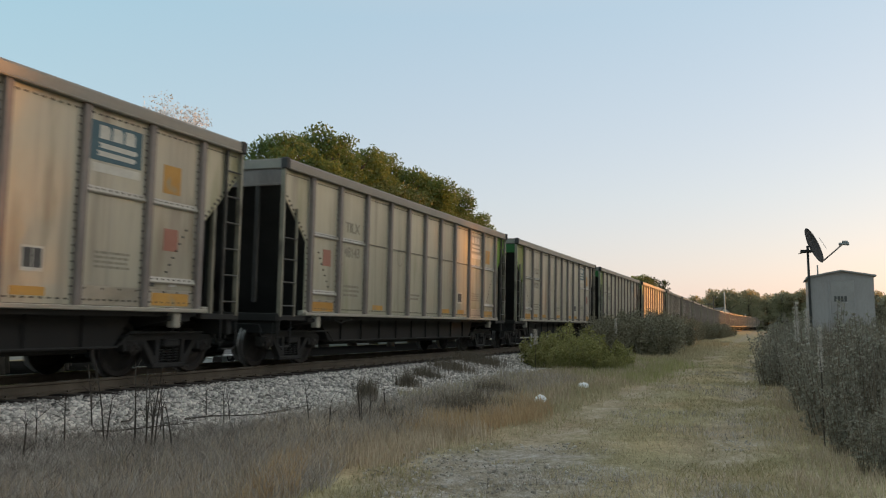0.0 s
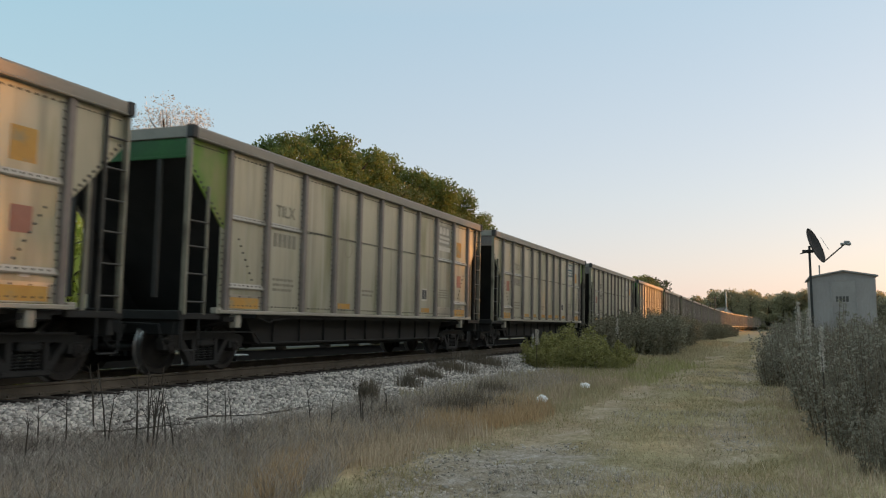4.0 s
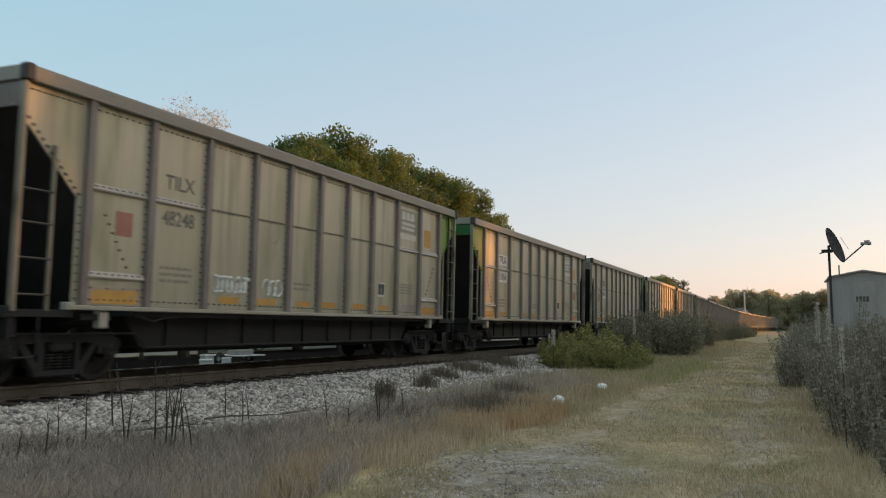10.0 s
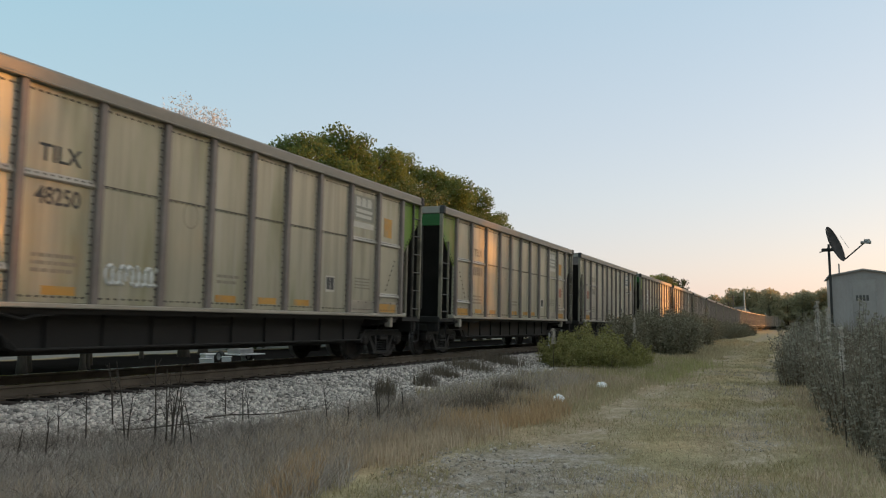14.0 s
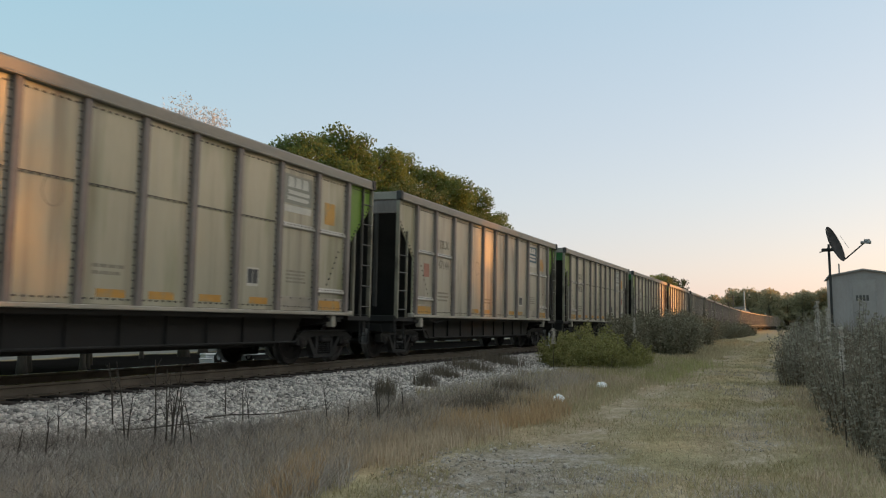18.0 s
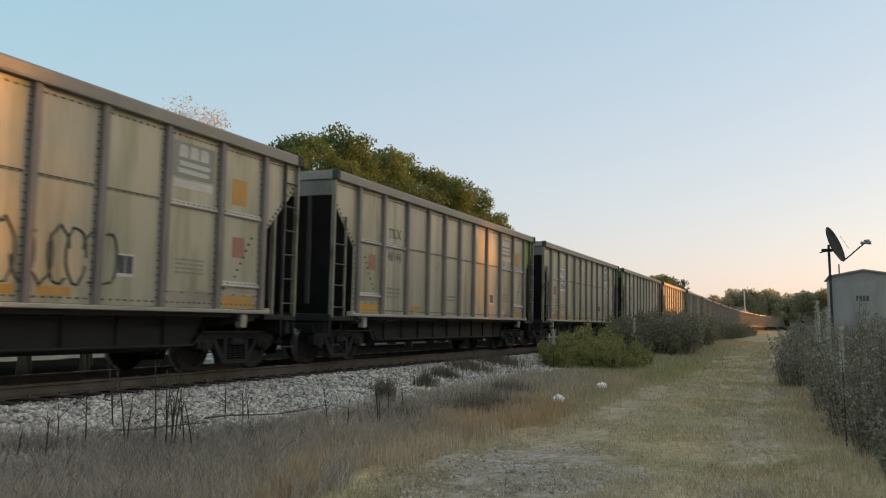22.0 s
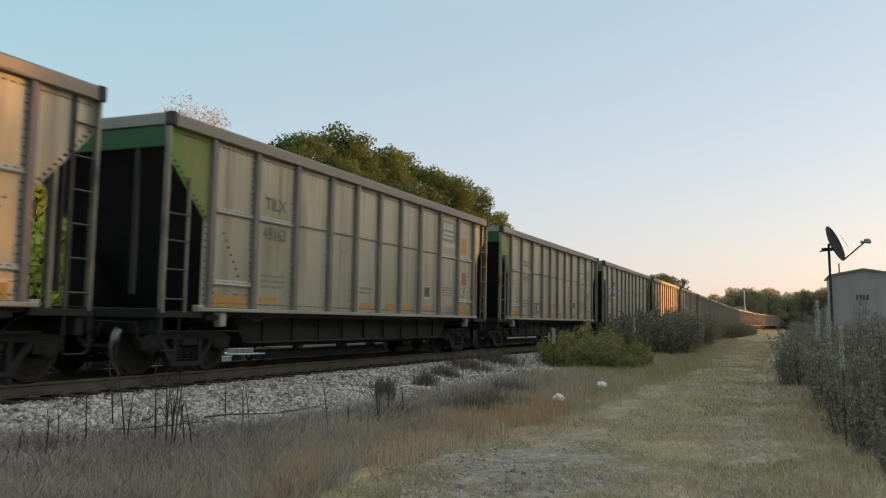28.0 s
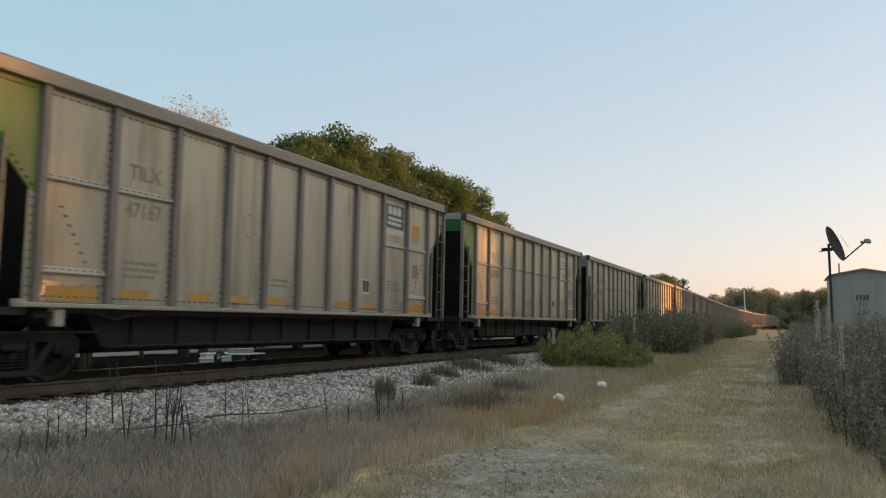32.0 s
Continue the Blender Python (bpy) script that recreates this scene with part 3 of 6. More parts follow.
ME["orange_big"] = plate(0.88, 0.2, M_ORANGE)
ME["orange_low"] = plate(0.56, 0.12, M_ORANGE)
ME["orange_square"] = plate(0.42, 0.46, M_ORANGE)
ME["red_square"] = plate(0.34, 0.36, M_RED)
ME["logo"] = plate(1.04, 0.58, M_LOGO)
ME["logo_faded"] = plate(1.04, 0.58, M_LOGOFADE)
ME["logo_bar"] = Build().prism([(-0.40, -0.035), (-0.36, 0.0), (-0.42, 0.04), (0.36, 0.03), (0.40, -0.005), (0.34, -0.045)], -0.007, 0.002).mesh("ribbon", M_LOGOBAR)
ME["logo_block"] = Build().prism([(-0.11, -0.1), (-0.1, 0.1), (0.06, 0.1), (0.11, 0.05), (0.11, -0.1)], -0.007, 0.002).mesh("block", M_LOGOBAR)
ME["logo_strip"] = plate(0.98, 0.13, M_LOGOBAR)
ME["label_white"] = plate(0.16, 0.06, M_WHITE)
ME["label_dark"] = plate(0.12, 0.1, M_INK)
ME["id_plate"] = plate(0.36, 0.34, M_LOGOBAR)
ME["id_window"] = plate(0.14, 0.26, M_INK, 0.007)
ME["stencil_a"] = bars(word_rows(3, 0.75, 3, 0.05, 0.1), M_GHOST)
ME["stencil_b"] = bars(word_rows(5, 0.6, 2, 0.05, 0.1), M_GHOST)
ME["stencil_c"] = bars(word_rows(8, 0.7, 4, 0.035, 0.07), M_GHOST)
ME["ring"] = ring_mesh(0.17, 0.018)
ME["bolt"] = Build().lathe([(0.0, -0.02), (0.016, -0.018), (0.02, 0.0)], 8).mesh("bolt_head", M_INK)
ME["mark_faded"] = lettering("TILX", 0.33, M_GHOST, 1.02)
ME["mark_worn"] = lettering("TILX", 0.33, M_INKFADE, 1.02)
ME["mark"] = lettering("TILX", 0.33, M_INK, 1.02)
ME["number_plate"] = plate(0.92, 0.36, M_WHITE, 0.003)
ME["blank_number"] = bars([(-0.4 + 0.17 * i, -0.28 + 0.17 * i, 0, 0.27) for i in range(5)], M_GHOST)

# number, green end leads, lettering style, panel style
ROSTER = {-2: ("", 1, 0, "a"), -1: ("", 1, 0, "b"), 0: ("48143", 0, 0, "a"), 1: ("47222", 1, 0, "b"), 2: ("47168", 1, 0, "b"), 3: ("48037", 1, 0, "a"), 4: ("", 1, 0, "a"),
          5: ("", 0, 0, "a"), 6: ("48139", 0, 0, "a"), 7: ("48173", 1, 0, "a"), 8: ("48056", 1, 0, "a"), 9: ("50991", 1, 1, "a"), 10: ("48248", 0, 0, "a"),
          11: ("51054", 1, 2, "a"), 12: ("50975", 0, 1, "a"), 13: ("48028", 1, 0, "a"), 14: ("48250", 0, 0, "a"), 15: ("", 1, 0, "a"), 16: ("", 0, 0, "b"),
          17: ("51045", 1, 2, "a"), 18: ("48097", 0, 0, "a"), 19: ("47144", 0, 0, "b"), 20: ("48125", 1, 0, "a"), 21: ("48138", 1, 0, "a"), 22: ("51052", 1, 2, "a"),
          23: ("48144", 0, 0, "a"), 24: ("51056", 0, 2, "a"), 25: ("47161", 1, 0, "b"), 26: ("51000", 0, 1, "a"), 27: ("", 1, 0, "a"), 28: ("", 1, 0, "a"),
          29: ("48163", 1, 0, "a"), 30: ("48192", 1, 0, "a"), 31: ("50968", 0, 1, "a"), 32: ("48153", 1, 0, "a"), 33: ("47167", 1, 0, "b"), 34: ("", 1, 0, "a"), 35: ("", 0, 0, "a")}


def mid(i):
    return u((BAYS[i][0] + BAYS[i][1]) / 2)


def spot(x, z, proud=0.0):
    return Matrix.Translation((x, Y_SKIN - proud, z))


def freight_car(k):
    number, lead, letters, style = ROSTER.get(k, ("", (k * 7) % 5 < 3, 0, "a"))
    near = k <= 36
    car = new("hopper_car")
    ends = ("green", "plain") if lead else ("plain", "green")
    tone = "chalky pale" if style == "b" else "weathered grey-beige"
    tip = "green leading end" if lead else "green trailing end"
    tagged(car, f"{tone} aluminium coal hopper car with {tip}", "railway car", "cars of the freight train")
    if near:
        for i in range(1, 11):
            part("panel", ME["panel", style, i], car)
        for a in RIBS:
            part("rib", ME["rib"], car, m=Matrix.Translation((u(a), 0, 0)))
        for j in range(len(BELTS)):
            part("belt_rail", ME["belt", j], car)
    else:
        wall = Build().box(u(1.1), u(13.6), Y_SKIN, Y_SKIN + 0.03, Z_SILL + 0.055, Z_EAVE)
        if "wall" not in ME:
            ME["wall"] = wall.mesh("side_wall", M_PANEL)
        part("side_wall", ME["wall"], car)
        for a in RIBS:
            part("rib", ME["rib"], car, m=Matrix.Translation((u(a), 0, 0)))
    part("top_chord", ME["chord"], car)
    part("side_sill", ME["sill"], car)
    part("far_side_wall", ME["far_wall"], car)
    for e in (0, 1):
        g = ends[e]
        part("end_panel", ME["end_panel", g][e], car, "faded green paint" if g == "green" else "")
        part("slope_sheet", ME["slope"][e], car, "black sheet with the end's shade in its colour")
        part("end_wall", ME["end_wall", g][e], car, "dark green band" if g == "green" else "")
        part("corner_post", ME["corner_post"][e], car)
        part("platform", ME["platform"][e], car, "grimy black steel")
        part("coupler", ME["coupler"][e], car)
        if near:
            part("end_sill", ME["end_sill"][e], car)
            part("body_bolster", ME["body_bolster"][e], car)
            part("end_chord", ME["end_chord"][e], car)
            for y in (-0.94, 0.94):
                part("end_post", ME["end_post"][e], car, m=Matrix.Translation((0, y, 0)))
            ladder = part("ladder_stile", ME["stile"][e], car)
            for z in (1.27, 1.74, 2.21, 2.68, 3.15, 3.61) if e else (1.24, 1.71, 2.17, 2.60):
                part("rung", ME["rung"][e], ladder, m=Matrix.Translation((0, 0, z)))
            if e:
                part("slope_post", ME["slope_post"][e], car)
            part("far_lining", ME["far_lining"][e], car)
            part("corner_cap", ME["corner_cap"][e], car, "dark corner cap")
            part("air_hose", ME["hose"][e], car)
            part("uncoupling_lever", ME["lever"][e], car)
            part("stirrup_step", ME["stirrup"][e], car)
            part("jacking_pad", ME["jack_pad"][e], car)
            part("sill_bracket", ME["bracket"][e], car)
    part("hopper_trough", ME["trough"], car, "grimy black steel")
    if near:
        part("discharge_door", ME["door"], car)
        part("brake_pipe", ME["brake_pipe"], car)
    wheels = []
    for e, a in enumerate(TRUCKS):
        truck = part("truck", ME["bolster"], car, "dusty cast steel", Matrix.Translation((u(a), 0, 0)))
        for m in (Matrix.Identity(4), MIRROR):
            part("side_frame", ME["side_frame"], truck, m=m)
            if near:
                for x in (-0.17, 0.0, 0.17):
                    part("spring", ME["spring"], truck, m=m @ Matrix.Translation((x, 0, 0)))
        for w in (-0.89, 0.89):
            wheels.append((part("wheelset", ME["wheelset"], truck, m=Matrix.Translation((w, 0, WHEEL_R))), w))
    if near:
        markings(car, k, number, lead, letters, style)
    return car, wheels


def markings(car, k, number, lead, letters, style):
    r = random.Random(900 + k)
    white_sign = letters == 2
    x2 = mid(2)
    if number:
        if letters:
            part("number_board", ME["number_plate"], car, "white number board", spot(x2, Z_BELT - 0.27))
        if white_sign:
            part("mark_board", ME["number_plate"], car, "white marking board", spot(x2, Z_BELT + 0.30))
        part("reporting_mark", ME["mark" if letters or k in (13, 14) else "mark_faded" if style == "b" or k in (0, 30) else "mark_worn"], car, "black stencilled letters", Matrix.Translation((x2, Y_SKIN - 0.004, Z_BELT + 0.30)))
        ink = M_INK if letters or k in (13, 14) else M_GHOST if style == "b" or k in (0, 30) else M_INKFADE
        part("car_number", lettering(number, 0.33, ink, 0.92), car, "stencilled digits", Matrix.Translation((x2, Y_SKIN - 0.004, Z_BELT - 0.27)))
    else:
        part("reporting_mark", ME["mark_faded"], car, "worn stencilled letters", Matrix.Translation((x2, Y_SKIN - 0.004, Z_BELT + 0.30)))
        part("car_number", ME["blank_number"], car, "worn digits", spot(x2, Z_BELT - 0.27))
    part("stencil", ME["stencil_a"], car, "worn stencilling", spot(x2, 1.75))["kind"] = "stuff"
    part("reflector", ME["orange_big"], car, "orange marking band", spot(mid(1), 1.255, 0.007))
    for j in range(7):
        part("bolt_head", ME["bolt"], car, m=spot(mid(1) - 0.25 + 0.075 * j, 2.42 - 0.12 * j))
        part("bolt_head", ME["bolt"], car, m=spot(mid(10) + 0.32 - 0.075 * j, 2.42 - 0.12 * j))
    for i in (2, 3, 4, 5, 6, 7, 8):
        if r.random() < 0.62:
            part("reflector", ME["orange_low"], car, "faded orange marking", spot(mid(i) + r.uniform(-0.15, 0.15), 1.29))
    part("reflector", ME["orange_big"], car, "orange marking band", spot(mid(10), 1.255, 0.007))
    if not lead:
        part("red_patch", ME["red_square"], car, "faded red square", spot(mid(1) + 0.12, 2.33))
    else:
        part("red_patch", ME["red_square"], car, "faded red square", spot(mid(10) - 0.05, 2.22))
    part("orange_patch", ME["orange_square"], car, "faded orange square", spot(mid(10) - 0.08, 3.20))
    logo = part("emblem", ME["logo" if k in (-1, 1, 2, 5, 16, 19, 24, 25, 33) else "logo_faded"], car, "faded blue square emblem", spot(mid(9) - 0.02, 3.52))
    for x in (-0.26, 0.0, 0.26):
        part("emblem_block", ME["logo_block"], logo, m=Matrix.Translation((x, 0, 0.14)))
    for z, x in ((-0.06, 0.03), (-0.18, 0.0)):
        part("emblem_bar", ME["logo_bar"], logo, m=Matrix.Translation((x, 0, z)))
    part("emblem_strip", ME["logo_strip"], car, "cream strip with worn lettering", spot(mid(9), 3.13))
    if k % 2:
        part("small_label", ME["label_white"], car, "small white label", spot(mid(10) + 0.05, 1.5))
    part("small_plate", ME["label_dark"], car, "small dark plate", spot(mid(10) - 0.45, 1.5))
    plate_ = part("data_plate", ME["id_plate"], car, "black data plate in a pale frame", spot(mid(8) - 0.1, 1.72))
    for x in (-0.08, 0.08):
        part("plate_window", ME["id_window"], plate_, m=Matrix.Translation((x, 0, 0.01)))
    part("ring_emblem", ME["ring"], car, "thin stencilled ring", spot(mid(4) + 0.1, 2.62))
    part("stencil", ME["stencil_b"], car, "worn stencilling", spot(mid(5), 1.68))["kind"] = "stuff"
    part("stencil", ME["stencil_c"], car, "worn stencilling", spot(mid(9), 1.9))["kind"] = "stuff"
    if k in (10, 14):
        part("graffiti", scrawl(k, 1.05, 0.28, M_WHITE, 8, 0.03), car, "white sprayed scrawl", Matrix.Translation((mid(3) + 0.1, Y_SKIN - 0.003, 1.56)))["kind"] = "stuff"
    if k == 10:
        part("graffiti", scrawl(77, 0.6, 0.3, M_WHITE, 3, 0.024), car, "white sprayed scrawl", Matrix.Translation((mid(4) + 0.1, Y_SKIN - 0.003, 1.55)))["kind"] = "stuff"
    if k == 22:
        part("graffiti", scrawl(22, 2.6, 0.8, M_INK, 9, 0.02), car, "black sprayed scrawl", Matrix.Translation((u(8.75), Y_SKIN - 0.003, 1.78)))["kind"] = "stuff"
    if k == 30:
        part("graffiti", scrawl(30, 0.85, 0.4, M_GHOST, 4, 0.02), car, "grey sprayed scrawl", Matrix.Translation((mid(3), Y_SKIN - 0.003, 1.5)))["kind"] = "stuff"


def travelled(t):
    """Metres that the train has rolled by t seconds."""
    drift = float(np.interp(t, [0, 1, 2, 3, 6, 7, 8, 9, 10, 13, 17, 19, 22, 24, 25, 28, 29, 30, 31, 32],
                            [0.11, -0.02, -0.14, -0.2, -0.52, -0.45, -0.34, -0.1, 0.06, 0.43, 0.66, 0.65, 0.55, 0.5, 0.42, 0.17, 0.5, 0.44, 0.36, 0.03]))
    return 16.9131 * t + 0.0073 * 0.5 * t * (t - 32) - drift


def car_at(k, t):
    s = 14.0244 + PITCH * k - travelled(t) + L / 2
    a, b = track_at(s - 6.05).translation, track_at(s + 6.05).translation
    m = track_at(s)
    m.translation = (a + b) / 2 if -100 < s < 500 else m.translation
    return m


TRAIN = [(k, *freight_car(k)) for k in range(-2, 57)]

# ---- ground ----
def bank(x, y):
    """Height of the ground, smooth part."""
    c = TRACK_Y + np.interp(x, _x, _y)
    q = np.abs(c - y)
    z = np.interp(q, [0, 1.2, 1.9, 3.3, 4.4, 6.0, 8.0], [0.48, 0.50, 0.52, 0.26, 0.16, 0.05, 0.0])
    z = np.where(y > c, np.interp(q, [0, 1.55, 1.85, 3.6, 6.0], [0.48, 0.48, 0.48, 0.1, 0.0]), z)
    rut = np.exp(-((y - 2.9) / 0.35) ** 2) + np.exp(-((y - 0.6) / 0.35) ** 2)
    return z - 0.04 * rut * (x < 120) + 0.12 * np.clip((-0.6 - y) / 3.0, 0, 1)


def rough(x, y):
    return 0.03 * np.sin(1.7 * x + 0.6 * y) * np.sin(0.9 * y - 0.5 * x) + 0.02 * np.sin(4.1 * x + 1.3) * np.sin(3.7 * y)


def ground_z(x, y):
    x, y = np.asarray(x, float), np.asarray(y, float)
    d = np.abs(TRACK_Y + np.interp(x, _x, _y) - y)
    return bank(x, y) + rough(x, y) * np.clip((d - 2.0) / 1.5, 0, 1)


def ground_material():
    m = bpy.data.materials.new("ground_soil_gravel_and_grass")
    m.use_nodes = True
    n, l = m.node_tree.nodes, m.node_tree.links
    b = n["Principled BSDF"]
    co = n.new("ShaderNodeTexCoord")
    sep = n.new("ShaderNodeSeparateXYZ")
    l.new(co.outputs["Object"], sep.inputs[0])

    def noisy(scale, detail=5.0):
        t = n.new("ShaderNodeTexNoise")
        t.inputs["Scale"].default_value, t.inputs["Detail"].default_value = scale, detail
        l.new(co.outputs["Object"], t.inputs["Vector"])
        return t.outputs["Fac"]

    def ramp(fac, stops):
        r = n.new("ShaderNodeValToRGB")
        e = r.color_ramp.elements
        e[0].position, e[0].color = stops[0][0], (*stops[0][1], 1)
        e[1].position, e[1].color = stops[-1][0], (*stops[-1][1], 1)
        for p, c in stops[1:-1]:
            e.new(p).color = (*c, 1)
        l.new(fac, r.inputs["Fac"])
        return r.outputs["Color"]

    def calc(op, a, c=None, d=None):
        k = n.new("ShaderNodeMath")
        k.operation = op
        for i, v in enumerate((a, c, d)):
            if v is None:
                continue
            if isinstance(v, (int, float)):
                k.inputs[i].default_value = v
            else:
                l.new(v, k.inputs[i])
        return k.outputs[0]

    def within(v, lo, hi, soft):
        up = n.new("ShaderNodeMapRange")
        up.inputs["From Min"].default_value, up.inputs["From Max"].default_value = lo - soft, lo + soft
        l.new(v, up.inputs["Value"])
        dn = n.new("ShaderNodeMapRange")
        dn.inputs["From Min"].default_value, dn.inputs["From Max"].default_value = hi + soft, hi - soft
        l.new(v, dn.inputs["Value"])
        return calc("MULTIPLY", up.outputs["Result"], dn.outputs["Result"])

    def mix(f, a, c):
        k = n.new("ShaderNodeMix")
        k.data_type = "RGBA"
        l.new(f, k.inputs["Factor"])
        ins = [i for i in k.inputs if i.type == "RGBA"]
        l.new(a, ins[0])
        l.new(c, ins[1])
        return [o for o in k.outputs if o.type == "RGBA"][0]

    big, mid_, fine, tiny = noisy(0.35), noisy(1.6), noisy(9.0), noisy(45.0, 3.0)
    grain = calc("MULTIPLY_ADD", mid_, 0.3, calc("MULTIPLY_ADD", tiny, 0.4, calc("MULTIPLY", fine, 0.3)))
    y = calc("ADD", sep.outputs["Y"], calc("MULTIPLY_ADD", mid_, 1.6, -0.8))
    straw = ramp(grain, [(0.36, (0.21, 0.165, 0.10)), (0.5, (0.40, 0.315, 0.195)), (0.64, (0.57, 0.465, 0.30))])
    green = ramp(grain, [(0.36, (0.165, 0.148, 0.085)), (0.5, (0.335, 0.30, 0.18)), (0.64, (0.50, 0.445, 0.28))])
    dirt = ramp(grain, [(0.36, (0.15, 0.125, 0.098)), (0.5, (0.335, 0.285, 0.23)), (0.64, (0.55, 0.48, 0.40))])
    stone = ramp(grain, [(0.3, (0.05, 0.045, 0.04)), (0.5, (0.15, 0.138, 0.125)), (0.7, (0.45, 0.41, 0.375))])
    pale = ramp(grain, [(0.3, (0.2, 0.2, 0.18)), (0.7, (0.34, 0.33, 0.31))])
    ms = n.new("ShaderNodeMapRange")
    ms.inputs["From Min"].default_value, ms.inputs["From Max"].default_value = 0.42, 0.58
    l.new(big, ms.inputs["Value"])
    c = mix(ms.outputs["Result"], straw, green)
    lane = calc("MAXIMUM", within(y, 2.2, 3.5, 0.45), within(y, 0.1, 1.0, 0.4))
    spots = n.new("ShaderNodeMapRange")
    spots.inputs["From Min"].default_value, spots.inputs["From Max"].default_value = 0.30, 0.80
    l.new(calc("MULTIPLY_ADD", fine, 0.4, calc("MULTIPLY", mid_, 0.75)), spots.inputs["Value"])
    c = mix(calc("MULTIPLY", lane, spots.outputs["Result"]), c, dirt)
    px, py = calc("MULTIPLY_ADD", sep.outputs["X"], 1 / 2.2, -8.6 / 2.2), calc("MULTIPLY_ADD", y, 1 / 1.2, -2.6 / 1.2)
    bare = calc("ADD", calc("MULTIPLY", px, px), calc("MULTIPLY", py, py))
    worn = n.new("ShaderNodeMapRange")
    worn.inputs["From Min"].default_value, worn.inputs["From Max"].default_value = 1.5, 0.3
    l.new(bare, worn.inputs["Value"])
    gravel = ramp(grain, [(0.36, (0.10, 0.092, 0.082)), (0.5, (0.27, 0.25, 0.225)), (0.64, (0.50, 0.475, 0.435))])
    c = mix(calc("MULTIPLY", worn.outputs["Result"], calc("MULTIPLY_ADD", spots.outputs["Result"], 0.9, 0.15)), c, gravel)
    c = mix(within(calc("MULTIPLY_ADD", mid_, 0.7, calc("ADD", sep.outputs["Y"], -0.35)), 6.5, 14.6, 0.25), c, stone)
    # coal: near-black ground colour that stands in for the train's shade
    coal = ramp(grain, [(0.3, (0.006, 0.006, 0.006)), (0.7, (0.022, 0.021, 0.02))])
    c = mix(within(sep.outputs["Y"], 12.3, 35.0, 0.6), c, coal)
    c = mix(within(sep.outputs["Y"], 36.0, 41.0, 0.5), c, pale)
    l.new(c, b.inputs["Base Color"])
    b.inputs["Roughness"].default_value = 0.92
    b.inputs["Specular IOR Level"].default_value = 0.0
    bp = n.new("ShaderNodeBump")
    bp.inputs["Strength"].default_value, bp.inputs["Distance"].default_value = 0.6, 0.03
    l.new(grain, bp.inputs["Height"])
    l.new(bp.outputs["Normal"], b.inputs["Normal"])
    return m


gx = np.concatenate([np.arange(-400, -40, 30), np.arange(-40, 2, 3), np.arange(2, 40, 0.3), np.arange(40, 130, 1.5), np.geomspace(130, 4200, 50)])
gy = np.concatenate([-np.geomspace(3000, 12, 40), np.arange(-11, -2, 0.6), np.arange(-2, 15, 0.25), np.arange(15, 30, 1.0), np.geomspace(30, 3000, 40)])
GX, GY = np.meshgrid(gx, gy, indexing="ij")
nx_, ny_ = GX.shape
idx = np.arange(nx_ * ny_).reshape(nx_, ny_)
faces = np.stack([idx[:-1, :-1], idx[1:, :-1], idx[1:, 1:], idx[:-1, 1:]], -1).reshape(-1, 4)
ground = new("ground", quick("ground", np.stack([GX, GY, ground_z(GX, GY)], -1).reshape(-1, 3), faces, ground_material(), smooth=True))
tagged(ground, "dry grass, bare soil wheel tracks and grey gravel beside the railway", "ground", kind="structure")


# ---- track ----
def swept(name, poly, s0, s1, step, side, *mats, slots=None):
    ss = np.arange(s0, s1 + step, step)
    vs, n = [], len(poly)
    for s in ss:
        m = track_at(s, side)
        vs += [m @ Vector((0, a, b)) for a, b in poly]
    fs = [(i * n + k, i * n + (k + 1) % n, (i + 1) * n + (k + 1) % n, (i + 1) * n + k) for i in range(len(ss) - 1) for k in range(n)]
    me = bpy.data.meshes.new(name)
    me.from_pydata(vs, [], fs)
    for m in mats:
        me.materials.append(m)
    if slots:
        me.polygons.foreach_set("material_index", [slots[k] for i in range(len(ss) - 1) for k in range(n)])
    bm = bmesh.new()
    bm.from_mesh(me)
    bmesh.ops.recalc_face_normals(bm, faces=bm.faces[:])
    bm.to_mesh(me)
    bm.free()
    return me


RAIL = [(-0.07, -0.18), (-0.07, -0.165), (-0.012, -0.145), (-0.012, -0.05), (-0.037, -0.035), (-0.037, -0.008), (-0.028, 0.0), (0.028, 0.0), (0.037, -0.008), (0.037, -0.035), (0.012, -0.05), (0.012, -0.145), (0.07, -0.165), (0.07, -0.18)]
for side in (-0.754, 0.754):
    rail = new("rail")
    rail.location = (0, TRACK_Y + side, RAIL_Z)
    back = Matrix.Translation((0, -TRACK_Y - side, -RAIL_Z))
    part("rail_head", swept("rail_head", RAIL[3:11], -60, 480, 3.0, side, M_RAIL, M_RAILTOP, slots=[0, 0, 0, 1, 0, 0, 0, 0]), rail, "polished running head", back)
    part("rail_web", swept("rail_web", RAIL[:4] + RAIL[10:], -60, 480, 3.0, side, M_RAIL), rail, "rust-brown web and foot", back)
    tagged(rail, "rust-brown steel rail with a polished running head", "rail", "rails of the track")
TIE = Build().box(-0.115, 0.115, -1.3, 1.3, -0.36, -0.185, 0.012).mesh("tie", M_TIE)
PAD = Build().box(-0.1, 0.1, -0.17, 0.17, -0.186, -0.168, 0.004)
for s in (-1, 1):
    PAD.box(-0.03, 0.03, s * 0.09 - 0.015, s * 0.09 + 0.015, -0.17, -0.14)
PAD = PAD.mesh("tie_plate", M_RAIL)
for i in range(150):
    s = 1.0 + i * 0.54
    tie = new("railway_tie", TIE)
    tie.matrix_world = track_at(s)
    tagged(tie, "dark creosoted timber tie bedded in grey ballast", "railway tie", "ties of the track")
    part("tie_plate", PAD, tie, m=Matrix.Translation((0, -0.754, 0)))

